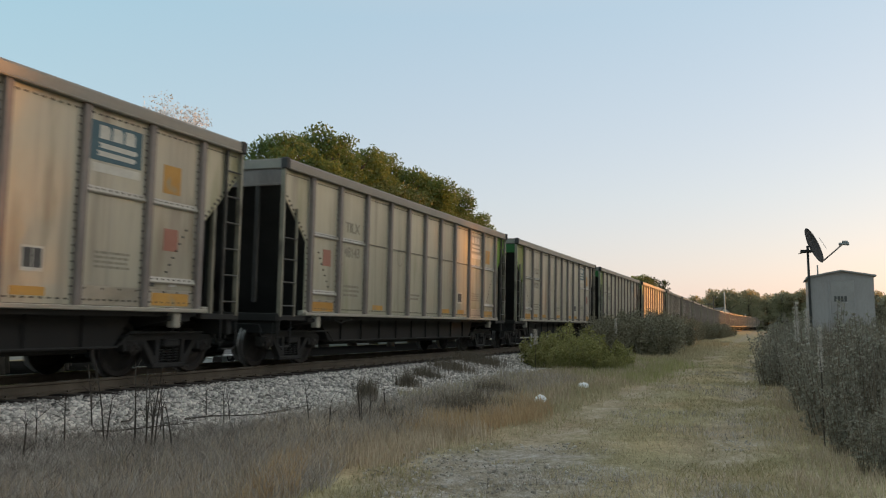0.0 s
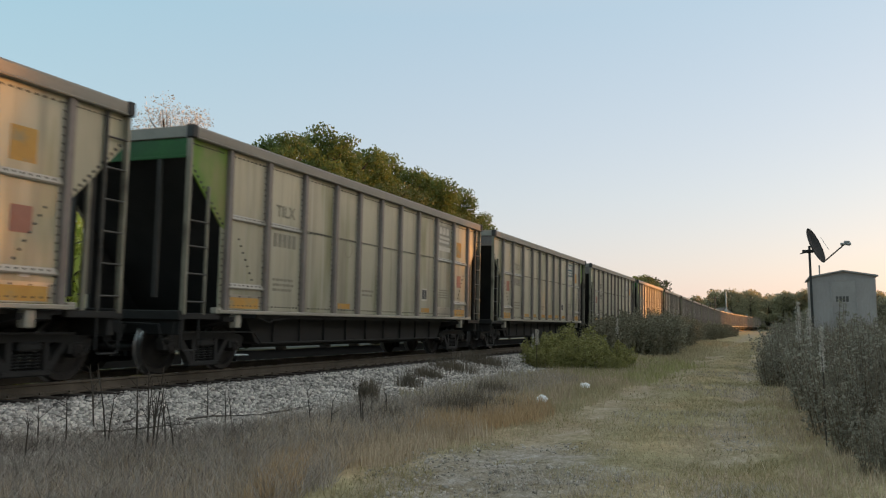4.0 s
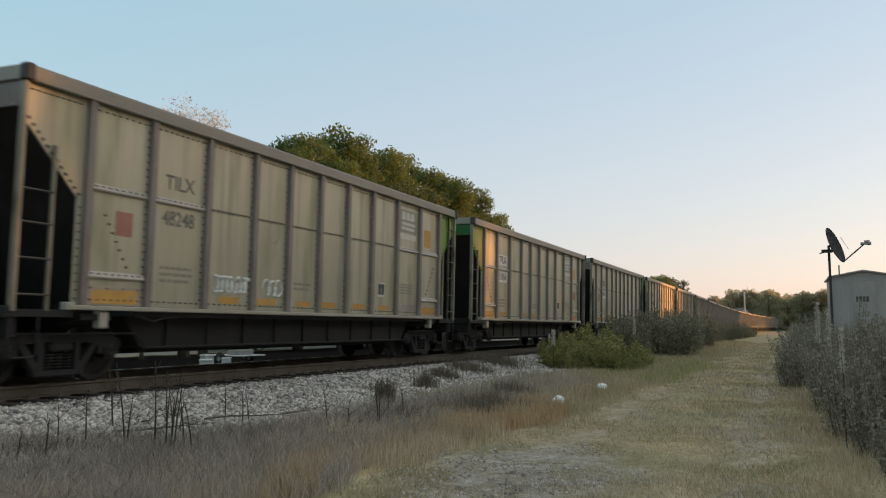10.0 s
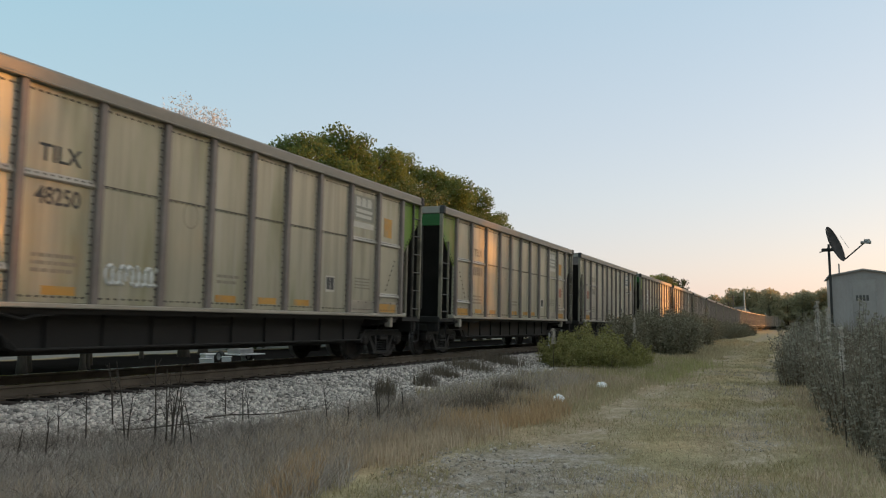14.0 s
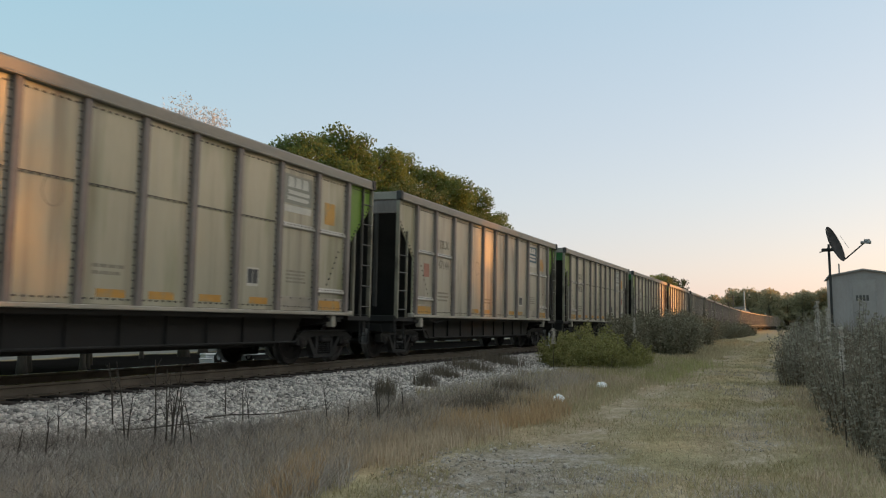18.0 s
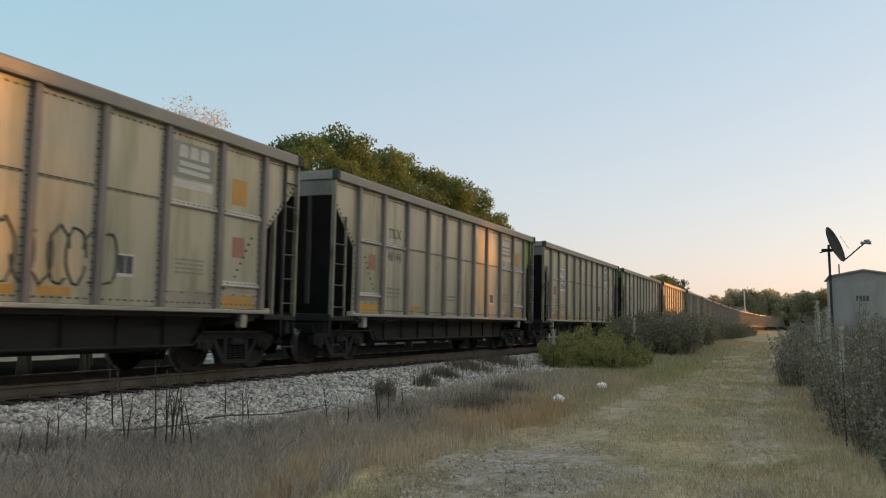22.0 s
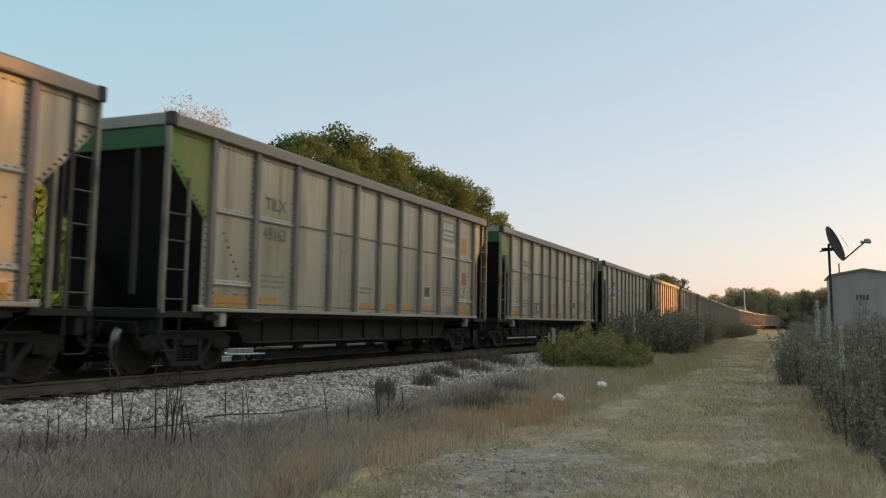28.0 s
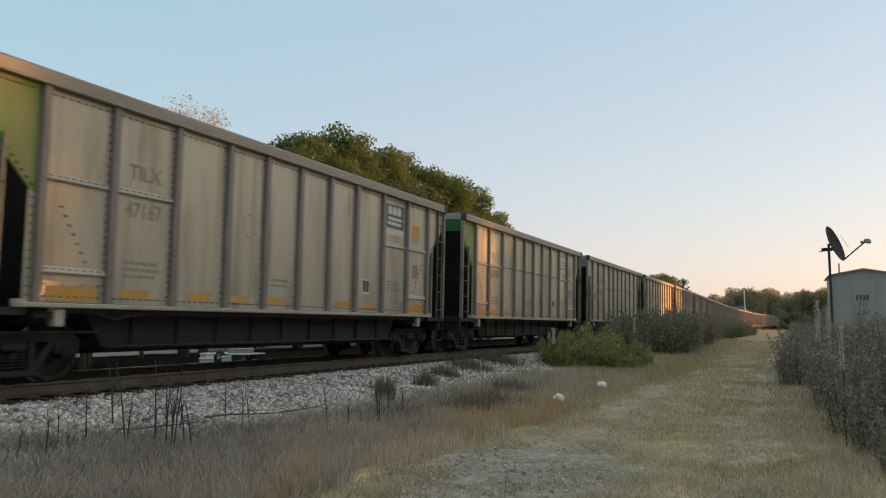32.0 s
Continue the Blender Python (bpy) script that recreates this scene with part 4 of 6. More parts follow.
# ---- plants ----
M_BARK = surface("grey_brown_bark", (0.05, 0.04, 0.03), (0.12, 0.10, 0.08), 3, 25, 0.9, 0, 0.5, (1, 1, 0.3))
M_LEAF = surface("autumn_oak_leaves", (0.065, 0.11, 0.03), (0.19, 0.24, 0.07), 0.5, 8, 0.6, 0, 0, (1, 1, 1), "island", 0.3, 0.01, 0.5)
M_LEAF_DARK = surface("dark_pine_leaves", (0.02, 0.035, 0.010), (0.07, 0.085, 0.02), 0.3, 8, 0.6, 0, 0, (1, 1, 1), "island", 0.5, 0.01, 0.25)
M_LEAF_GOLD = surface("yellowing_leaves", (0.065, 0.095, 0.028), (0.165, 0.19, 0.06), 0.3, 8, 0.6, 0, 0, (1, 1, 1), "island", 0.5, 0.01, 0.3)
M_LEAF_PALE = surface("sparse_pinkish_leaves", (0.5, 0.5, 0.49), (0.72, 0.72, 0.71), 0.3, 8, 0.7, 0, 0, (1, 1, 1), "island", 0.5, 0.01, 0.3)


def leaf_quads(rng, centres, size, flat=0.0):
    """A small folded leaf clump at each centre: a four-sided kite."""
    n = len(centres)
    a = rng.normal(size=(n, 3))
    a[:, 2] *= 1 - flat
    a /= np.linalg.norm(a, axis=1)[:, None]
    b = np.cross(a, rng.normal(size=(n, 3)))
    b /= np.linalg.norm(b, axis=1)[:, None]
    c = np.cross(a, b)
    s = size * rng.uniform(0.6, 1.4, (n, 1))
    v = np.stack([centres - a * s, centres + b * s * 0.55 + c * s * 0.15, centres + a * s, centres - b * s * 0.55 + c * s * 0.15], 1).reshape(-1, 3)
    return v, np.arange(4 * n).reshape(n, 4)


def crown_points(rng, blobs, per):
    """Points thick near the skin of many overlapping clumps: rows of (centre, radii)."""
    out = []
    for (cx, cy, cz), (rx, ry, rz) in blobs:
        k = max(12, int(per * rx * ry * rz))
        d = rng.normal(size=(k, 3))
        d /= np.linalg.norm(d, axis=1)[:, None]
        d *= rng.uniform(0.05, 1.0, (k, 1)) ** 0.45 * rng.uniform(0.78, 1.1, (k, 1))
        out.append(d * (rx, ry, rz) + (cx, cy, cz))
    return np.concatenate(out)


def tree_meshes(seed, height, spread, base, leaf, per, size, blobs=46, wide_low=0.6, limb=1.0, lump=1.0):
    """Trunk with limbs, and the crown round the limbs' ends."""
    rng = np.random.default_rng(seed)
    wood = Build()
    lean = rng.uniform(-0.4, 0.4, 2)
    top = height * 0.8
    pts = [(lean[0] * t * t, lean[1] * t * t, top * t) for t in (0, 0.08, 0.3, 0.5, 0.75, 1)]
    r0 = height * 0.02
    wood.tube(pts, [r0 * 1.35, r0, r0 * 0.8, r0 * 0.6, r0 * 0.35, r0 * 0.1], 8)
    cl = []
    for i in range(blobs):
        h = base + (1 - base) * (i + 0.5) / blobs
        reach = spread * (1 - ((h - base) / (1 - base) - wide_low * 0.5) ** 2 * 1.1) * rng.uniform(0.35, 1.0)
        a = i * 2.4 + rng.uniform(-0.4, 0.4)
        p = Vector((reach * math.cos(a), reach * math.sin(a), height * min(h, 0.96)))
        q = Vector((lean[0] * h * h, lean[1] * h * h, max(height * base * 0.8, p.z - reach * 0.7)))
        q.z = min(q.z, top)
        wood.tube([q, q.lerp(p, 0.5) + Vector((0, 0, 0.1 * reach)), p], [r0 * 0.38 * limb, r0 * 0.22 * limb, r0 * 0.05 * limb], 5)
        r = spread * rng.uniform(0.2, 0.42) * lump
        cl.append((p, (r, r, r * rng.uniform(0.6, 0.85))))
    v, f = leaf_quads(rng, crown_points(rng, cl, per), size)
    return wood.mesh("trunk", M_BARK, smooth=True), quick("crown", v, f, leaf)


def tree(name, label, meshes, m, group=""):
    ob = new(name)
    ob.matrix_world = m
    tagged(ob, label, "tree", group)
    part("trunk", meshes[0], ob)
    part("crown", meshes[1], ob)
    return ob


OAK = [tree_meshes(11 + i, 16.0, 5.4, 0.10, M_LEAF, 330, 0.12, 62, lump=0.74) for i in range(3)]
PINE = [tree_meshes(31 + i, 16.0, 4.2, 0.04, M_LEAF_DARK, 24, 0.30, 50, 0.4) for i in range(2)]
GOLD = [tree_meshes(51, 14.0, 4.4, 0.08, M_LEAF_GOLD, 120, 0.13, 46)]
# Leaf colour lightened to carry the haze of distance
M_LEAF_FAR = surface("haze_toned_autumn_leaves", (0.27, 0.275, 0.185), (0.45, 0.43, 0.27), 0.1, 6, 0.8, 0, 0, (1, 1, 1), "island", 0.3, 0.01, 0.8)
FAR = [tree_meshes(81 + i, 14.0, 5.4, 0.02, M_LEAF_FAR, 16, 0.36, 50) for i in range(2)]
M_LEAF_LIME = surface("bright_yellow_green_leaves", (0.36, 0.46, 0.06), (0.66, 0.72, 0.19), 0.5, 8, 0.6, 0, 0, (1, 1, 1), "island", 0.4, 0.01, 0.5)
LIME = [tree_meshes(91, 5.0, 1.9, 0.30, M_LEAF_LIME, 240, 0.11, 44)]
ASH = [tree_meshes(61 + i, 16.0, 5.0, 0.04, M_LEAF, 20, 0.32, 56) for i in range(2)]
BARE = [tree_meshes(71, 13.0, 3.0, 0.35, M_LEAF_PALE, 170, 0.062, 90, 0.6, 0.7)]
HIGH = [tree_meshes(97, 12.0, 2.3, 0.52, M_LEAF, 60, 0.2, 46)]
SLIM = [tree_meshes(99, 9.0, 1.15, 0.04, M_LEAF_DARK, 300, 0.16, 46)]
WOODS = {"slim": SLIM, "high": HIGH, "lime": LIME, "far": FAR, "ash": ASH, "oak": OAK, "pine": PINE, "gold": GOLD, "bare": BARE}
LABELS = {"slim": "narrow dark green tree with dense foliage", "high": "slender leafy tree with a bare lower trunk", "lime": "small tree with bright yellow-green leaves behind the railway", "far": "distant autumn tree of the far wood, haze in its leaf colour", "ash": "olive-green leafy tree with a dense low crown", "oak": "broad olive-green oak turning yellow behind the railway", "pine": "dark green tall tree with an uneven crown", "gold": "autumn tree with yellowing leaves", "bare": "thin tree with few pinkish leaves remaining"}


def plant_tree(kind, x, y, h, turn, z=None, group=""):
    ms = WOODS[kind]
    i = int(abs(turn) * 7) % len(ms)
    ref = {"slim": 9.0, "high": 12.0, "lime": 5.0, "far": 14.0, "ash": 16.0, "oak": 16.0, "pine": 16.0, "gold": 14.0, "bare": 13.0}[kind]
    s = h / ref
    z = float(ground_z(x, y)) - 0.05 if z is None else z
    ob = tree("tree", LABELS[kind], ms[i], Matrix.Identity(4), group)
    ob.matrix_world = Matrix.Translation((x, y, z)) @ Matrix.Rotation(turn, 4, "Z") @ Matrix.Scale(s, 4)
    return ob


# grove behind the track
GROVE = [("oak", 48.5, 36, 11), ("oak", 53, 33.5, 15.8), ("oak", 60.5, 34, 18.0), ("oak", 67.5, 35, 18.2), ("gold", 65, 30, 14), ("oak", 74, 36, 18.6), ("oak", 80, 34.5, 18.3), ("gold", 86, 33, 14.5),
         ("oak", 88, 36.5, 18.4), ("oak", 93, 35, 18.0), ("oak", 99.5, 36, 16.6), ("gold", 103, 36, 13.0), ("pine", 52, 38, 13), ("bare", 36.4, 30.2, 13.9), ("bare", 39.9, 31.7, 12.2), ("bare", 26.6, 32.9, 12.7), ("oak", 40, 44, 9), ("gold", 30, 45, 9), ("oak", 22, 40, 8), ("oak", 12, 40, 9), ("gold", 17, 46, 9)]
for i, (kind, x, y, h) in enumerate(GROVE):
    plant_tree(kind, x, y, h, i * 1.9, group="grove behind the railway")
rt = random.Random(5)
for i, (x, y, h) in enumerate([(18.6, 24.5, 8.2), (20.4, 23.6, 7.6), (22.0, 25.2, 7.4), (23.2, 23.8, 5.4), (24.8, 25.2, 4.6), (26.5, 26.8, 5.0), (16, 24.5, 7.5), (33, 30, 5.5), (21, 28, 7)]):
    plant_tree("lime", x, y, h, i * 2.3, group="small trees behind the railway")
# the wood goes on along the line, lower and farther
for i in range(22):
    plant_tree(rt.choice(["ash", "pine", "gold"]), 120 + i * 9.5, 37 + rt.uniform(-3, 5), rt.uniform(7, 9) if i < 8 else rt.uniform(9.5, 11.5) if i < 12 else rt.uniform(12.5, 15) if i < 16 else rt.uniform(16.5, 20), rt.uniform(0, 6), group="wood along the railway")
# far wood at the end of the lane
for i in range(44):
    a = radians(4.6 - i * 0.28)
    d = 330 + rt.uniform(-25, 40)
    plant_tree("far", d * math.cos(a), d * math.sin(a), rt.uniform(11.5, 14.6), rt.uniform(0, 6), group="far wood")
# trees along the other side of the lane, which keep the low sun off
def screen(x0, x1, y, h, step, group):
    n = int((x1 - x0) / step) + 1
    for i in range(n):
        plant_tree("pine" if i % 2 else "ash", x0 + (x1 - x0) * i / max(1, n - 1), y + rt.uniform(-0.8, 0.8), h * rt.uniform(0.95, 1.1), rt.uniform(0, 6), group=group)


for x, y in ((49.5, -19.6), (50.4, -19.4), (54.6, -19.5), (55.5, -19.7)):
    plant_tree("slim", x, y, 9.5, x, group="trees beside the lane")
for x, y in ((31.8, -19.7), (35.2, -19.4)):
    plant_tree("high", x, y, 14.6, x, group="trees beside the lane")
screen(50.4, 54.4, -20.2, 4.8, 0.9, "low trees beside the lane")
screen(31.2, 36.4, -20.2, 4.5, 0.95, "low trees beside the lane")
plant_tree("high", 52.5, -19.7, 12.0, 0.4, group="trees beside the lane")
screen(36.9, 36.9, -19.5, 8.2, 1.0, "trees beside the lane")
screen(41.4, 41.4, -24.0, 8.8, 1.1, "trees beside the lane")
screen(44.6, 48.5, -28.0, 9, 1.7, "trees beside the lane")
screen(16.0, 29.8, -19.5, 9.5, 2.6, "trees beside the lane")
screen(39.0, 48.0, -19.5, 9.5, 1.7, "trees beside the lane")
screen(56.8, 86.0, -19.5, 9.5, 1.8, "trees beside the lane")
screen(90.0, 108.0, -19.5, 4.2, 2.2, "trees beside the lane")
screen(22.0, 31.5, -24.0, 10, 2.6, "trees beside the lane")
screen(43.5, 51.5, -24.0, 10, 1.9, "trees beside the lane")
screen(60.0, 88.5, -24.0, 10, 2.2, "trees beside the lane")
screen(127.0, 222.0, -43.0, 12, 3.0, "trees beyond the lane")

# ---- low plants, stones ----
M_STRAW = surface("dry_straw_grass", (0.29, 0.225, 0.15), (0.72, 0.60, 0.45), 1.0, 20, 0.8, 0, 0, (1, 1, 1), "island", 0.6, 0.01, 0.25)
M_RUSTGRASS = surface("orange_tan_grass", (0.37, 0.255, 0.145), (0.64, 0.475, 0.285), 1.0, 20, 0.8, 0, 0, (1, 1, 1), "island", 0.6, 0.01, 0.25)
M_GREYGRASS = surface("grey_dead_weeds", (0.19, 0.165, 0.145), (0.62, 0.555, 0.48), 1.0, 20, 0.85, 0, 0, (1, 1, 1), "island", 0.6, 0.01, 0.15)
M_TURF = surface("short_green_turf", (0.31, 0.27, 0.165), (0.555, 0.485, 0.315), 0.6, 20, 0.8, 0, 0, (1, 1, 1), "island", 0.6, 0.01, 0.3)
M_TUFTGREEN = surface("olive_tuft_grass", (0.25, 0.22, 0.115), (0.45, 0.395, 0.22), 0.8, 20, 0.8, 0, 0, (1, 1, 1), "island", 0.6, 0.01, 0.3)
M_STEM = surface("dark_dead_stems", (0.035, 0.028, 0.022), (0.09, 0.075, 0.06), 6, 40, 0.9, 0, 0.2)
M_BRUSH = surface("dark_brush_twigs", (0.07, 0.06, 0.05), (0.20, 0.17, 0.145), 1, 20, 0.9, 0, 0, (1, 1, 1), "island", 0.6)
M_WEEDSTEM = surface("brown_weed_stems", (0.10, 0.08, 0.055), (0.22, 0.18, 0.13), 6, 40, 0.9, 0, 0.2)
M_BUSH = surface("light_green_bush_leaves", (0.15, 0.16, 0.045), (0.42, 0.395, 0.15), 0.8, 12, 0.6, 0, 0, (1, 1, 1), "island", 0.6, 0.01, 0.35)
M_BUSH_DARK = surface("brown_green_scrub_leaves", (0.165, 0.155, 0.105), (0.31, 0.29, 0.20), 0.8, 12, 0.7, 0, 0, (1, 1, 1), "island", 0.6, 0.01, 0.25)
M_WEED = surface("grey_green_weed_leaves", (0.205, 0.192, 0.15), (0.36, 0.335, 0.265), 0.8, 12, 0.7, 0, 0, (1, 1, 1), "island", 0.6, 0.01, 0.25)
M_PLUME = surface("pale_seed_plumes", (0.42, 0.38, 0.33), (0.66, 0.61, 0.54), 3, 30, 0.9, 0, 0, (1, 1, 1), "island", 0.4)
M_STONE = surface("grey_ballast_stone", (0.02, 0.018, 0.016), (0.95, 0.88, 0.80), 2.0, 30, 0.85, 0, 0.3, (1, 1, 1), "island", 0.9)


def blades(seed, x, y, h, w, lean=0.45):
    """Tapered, bent grass blades at x, y."""
    rng = np.random.default_rng(seed)
    n = len(x)
    z = ground_z(x, y) - 0.02
    a = rng.uniform(0, 2 * np.pi, n)
    d = np.stack([np.cos(a), np.sin(a), np.zeros(n)], 1)
    b = rng.uniform(0, 2 * np.pi, n)
    o = np.stack([np.cos(b), np.sin(b), np.zeros(n)], 1) * (h * rng.uniform(0.1, 1.0, n) * lean)[:, None]
    p = np.stack([x, y, z], 1)
    up = np.array([0, 0, 1.0]) * h[:, None]
    side = d * w[:, None]
    v = np.stack([p - side, p + side, p + up * 0.6 + o * 0.4 + side * 0.7, p + up * 0.6 + o * 0.4 - side * 0.7, p + up * 0.98 + o + side * 0.12, p + up * 0.98 + o - side * 0.12], 1).reshape(-1, 3)
    i = np.arange(n)[:, None] * 6
    return v, np.concatenate([i + np.array([[0, 1, 2, 3]]), i + np.array([[3, 2, 4, 5]])])


def scatter(seed, n, x0, x1, y0, y1, clump=0.0, power=1.0):
    """Points, thicker near the camera; clump gathers them into tufts."""
    rng = np.random.default_rng(seed)
    x = x0 * (x1 / x0) ** (rng.uniform(0, 1, n) ** power)
    y = rng.uniform(y0, y1, n)
    if clump:
        k = max(1, n // 26)
        cx, cy = x[:k], y[:k]
        j = rng.integers(0, k, n)
        r = rng.normal(0, clump, (n, 2)) * (0.5 + cx[j] / 20)[:, None]
        far = rng.random(n) < 0.75
        x, y = np.where(far, cx[j] + r[:, 0], x), np.where(far, cy[j] + r[:, 1], y)
    return x, y


def sward(name, label, material, seed, n, box, h0, h1, w, clump, keep=None, lean=0.45):
    x, y = scatter(seed, n, *box, clump=clump)
    if keep is not None:
        ok = keep(x, y)
        x, y = x[ok], y[ok]
    rng = np.random.default_rng(seed + 1)
    v, f = blades(seed + 2, x, y, rng.uniform(h0, h1, len(x)), w * (0.6 + x / 16) * rng.uniform(0.6, 1.3, len(x)), lean)
    return tagged(new(name, quick(name, v, f, material)), label, "grass", kind="stuff")


def patchy(s, cut, sx=0.55):
    return lambda x, y: (np.sin(sx * x + s) + np.sin(1.3 * y + 0.7 * s) + np.sin(0.9 * x - 1.1 * y + 2 * s)) > cut


sward("dry_grass", "tall dry straw-coloured grass beside the gravel", M_STRAW, 201, 26000, (4.5, 34, 3.75, 5.8), 0.08, 0.28, 0.0045, 0.12, lambda x, y: y > 3.75 + 0.35 * np.sin(1.1 * x) + 0.2 * np.sin(2.7 * x + 1))
sward("tan_grass", "orange-tan dry grass at the edge of the lane", M_RUSTGRASS, 205, 20000, (4.5, 18, 3.5, 4.9), 0.08, 0.28, 0.0045, 0.12, lambda x, y: patchy(0.4, -0.9)(x, y) & (y < 0.42 * x + 1.6) & (y > 3.6 + 0.3 * np.sin(1.3 * x)))
sward("dead_weeds", "tangled grey dead weeds at the foot of the ballast", M_GREYGRASS, 211, 24000, (4.2, 22, 4.7, 6.35), 0.08, 0.32, 0.004, 0.14, None, 1.1)
sward("grey_thatch", "matted grey dead grass among the straw", M_GREYGRASS, 217, 14000, (4.2, 9.0, 3.8, 6.2), 0.06, 0.28, 0.004, 0.16, lambda x, y: y > 0.42 * x + 0.9, 1.4)
sward("ballast_weeds", "grey tangled dead weeds growing over the ballast", M_GREYGRASS, 213, 15000, (4.6, 12.5, 5.8, 7.7), 0.05, 0.26, 0.0032, 0.16, lambda x, y: y < 7.75 - 0.7 * np.clip(x - 7.0, 0, 3) + 0.25 * np.sin(3 * x), 1.6)
sward("withered_grass", "pale withered grass standing among the grey weeds", M_STRAW, 219, 5000, (4.6, 10, 4.6, 6.8), 0.1, 0.34, 0.0034, 0.2, patchy(2.2, 0.4), 0.8)
sward("dead_brush", "dark tangled dead brush at the foot of the ballast", M_BRUSH, 215, 9500, (4.6, 15, 5.0, 7.3), 0.08, 0.34, 0.003, 0.2, lambda x, y: y < 7.4 - 0.6 * np.clip(x - 7.2, 0, 2.2), 2.2)
sward("lane_grass", "short yellow-green grass on the lane", M_TURF, 221, 90000, (5.5, 90, -0.6, 3.9), 0.015, 0.085, 0.0042, 0.16,
      lambda x, y: (np.abs(y - 2.9 - 0.25 * np.sin(x * 0.4)) > 0.2 + 0.25 * np.sin(x * 1.3)) & (np.abs(y - 0.55) > 0.15 + 0.2 * np.sin(x * 0.9 + 2)) & (((x - 8.6) / 2.1) ** 2 + ((y - 2.6) / 1.15) ** 2 > 0.55 + 0.6 * np.sin(3 * x + 2 * y) * np.sin(4 * y)) & (((x - 11.6) / 0.7) ** 2 + ((y - 0.42) / 0.28) ** 2 > 1.0), 1.1)
sward("lane_tufts", "darker olive grass tufts scattered over the lane", M_TUFTGREEN, 227, 30000, (6.0, 60, -0.5, 3.8), 0.03, 0.10, 0.0045, 0.2, patchy(3.1, 0.3, 0.7), 1.0)
sward("lane_weeds", "brown and olive withered tufts scattered over the lane", M_GREYGRASS, 229, 16000, (6.0, 34, -0.4, 3.7), 0.03, 0.13, 0.004, 0.14, patchy(1.4, 0.5, 0.9), 1.0)
sward("verge_grass", "green and straw grass on the verge", M_TURF, 231, 22000, (14, 90, 3.3, 6.4), 0.06, 0.26, 0.006, 0.15)
sward("edge_grass", "rank grey-green grass along the weeds", M_STRAW, 241, 16000, (6.5, 40, -2.6, -0.2), 0.04, 0.20, 0.005, 0.14, None, 0.8)

M_TALL = surface("brown_standing_stalks", (0.09, 0.075, 0.055), (0.30, 0.25, 0.185), 1.0, 20, 0.85, 0, 0, (1, 1, 1), "island", 0.6, 0.01, 0.2)
sward("tall_weeds", "tall thin brown weed stalks standing beside the lane", M_TALL, 251, 5000, (10.5, 34, -3.4, -1.05), 0.5, 1.75, 0.004, 0.25, None, 0.35)
M_FRESH = surface("fresh_green_grass", (0.24, 0.25, 0.10), (0.47, 0.45, 0.22), 0.6, 20, 0.8, 0, 0, (1, 1, 1), "island", 0.6, 0.01, 0.3)
sward("green_grass", "patch of fresh green grass in front of the bush", M_FRESH, 261, 3600, (23.0, 36, 3.0, 5.2), 0.08, 0.3, 0.005, 0.2, None, 0.5)


def stones(name, label, seed, n, box, s0, s1, keep=None, material=None):
    rng = np.random.default_rng(seed)
    x, y = scatter(seed, n, *box)
    if keep is not None:
        ok = keep(x, y)
        x, y = x[ok], y[ok]
    n = len(x)
    c = np.array([(i, j, k) for k in (-1, 1) for j in (-1, 1) for i in (-1, 1)], float)
    v = c[None] * rng.uniform(0.55, 1.0, (n, 8, 3)) + rng.normal(0, 0.22, (n, 8, 3))
    v *= (rng.uniform(s0, s1, (n, 1, 1)) * 0.5) * rng.uniform(0.6, 1.15, (n, 1, 3))
    a, b = rng.uniform(0, 6.28, n), rng.uniform(-0.7, 0.7, n)
    ca, sa, cb, sb = np.cos(a), np.sin(a), np.cos(b), np.sin(b)
    X = v[..., 0] * cb[:, None] - v[..., 2] * sb[:, None]
    Z = v[..., 0] * sb[:, None] + v[..., 2] * cb[:, None]
    v = np.stack([X * ca[:, None] - v[..., 1] * sa[:, None], X * sa[:, None] + v[..., 1] * ca[:, None], Z], -1)
    v += np.stack([x, y, ground_z(x, y) + s0 * 0.2], 1)[:, None]
    f = np.array([(0, 2, 3, 1), (4, 5, 7, 6), (0, 1, 5, 4), (2, 6, 7, 3), (0, 4, 6, 2), (1, 3, 7, 5)])
    f = (np.arange(n)[:, None, None] * 8 + f[None]).reshape(-1, 4)
    return tagged(new(name, quick(name, v.reshape(-1, 3), f, material or M_STONE)), label, "gravel", kind="stuff")


stones("ballast", "loose grey and white crushed stone along the track", 301, 58000, (5.5, 75, 6.15, 9.72), 0.022, 0.075)
stones("spilled_ballast", "pale stones spilled below the ballast shoulder", 305, 2600, (13, 26, 5.7, 7.2), 0.04, 0.10, patchy(1.0, -0.6))
M_PALESTONE = surface("pale_lane_stone", (0.15, 0.13, 0.108), (0.58, 0.53, 0.465), 3, 30, 0.85, 0, 0.2, (1, 1, 1), "island", 0.8)
stones("lane_gravel", "grey stones lying in the wheel tracks", 311, 6000, (6, 24, 0.2, 3.9), 0.010, 0.036, lambda x, y: ((((x - 8.6) / 2.3) ** 2 + ((y - 2.6) / 1.25) ** 2 < 1.0) & patchy(1.2, -0.3, 2.3)(x, 2 * y)) | (((x - 11.6) / 0.7) ** 2 + ((y - 0.42) / 0.28) ** 2 < 1.0) | (((x - 7.6) / 0.9) ** 2 + ((y - 0.3) / 0.4) ** 2 < 1.0) | (patchy(2.0, 1.3, 0.8)(x, y)), M_PALESTONE)
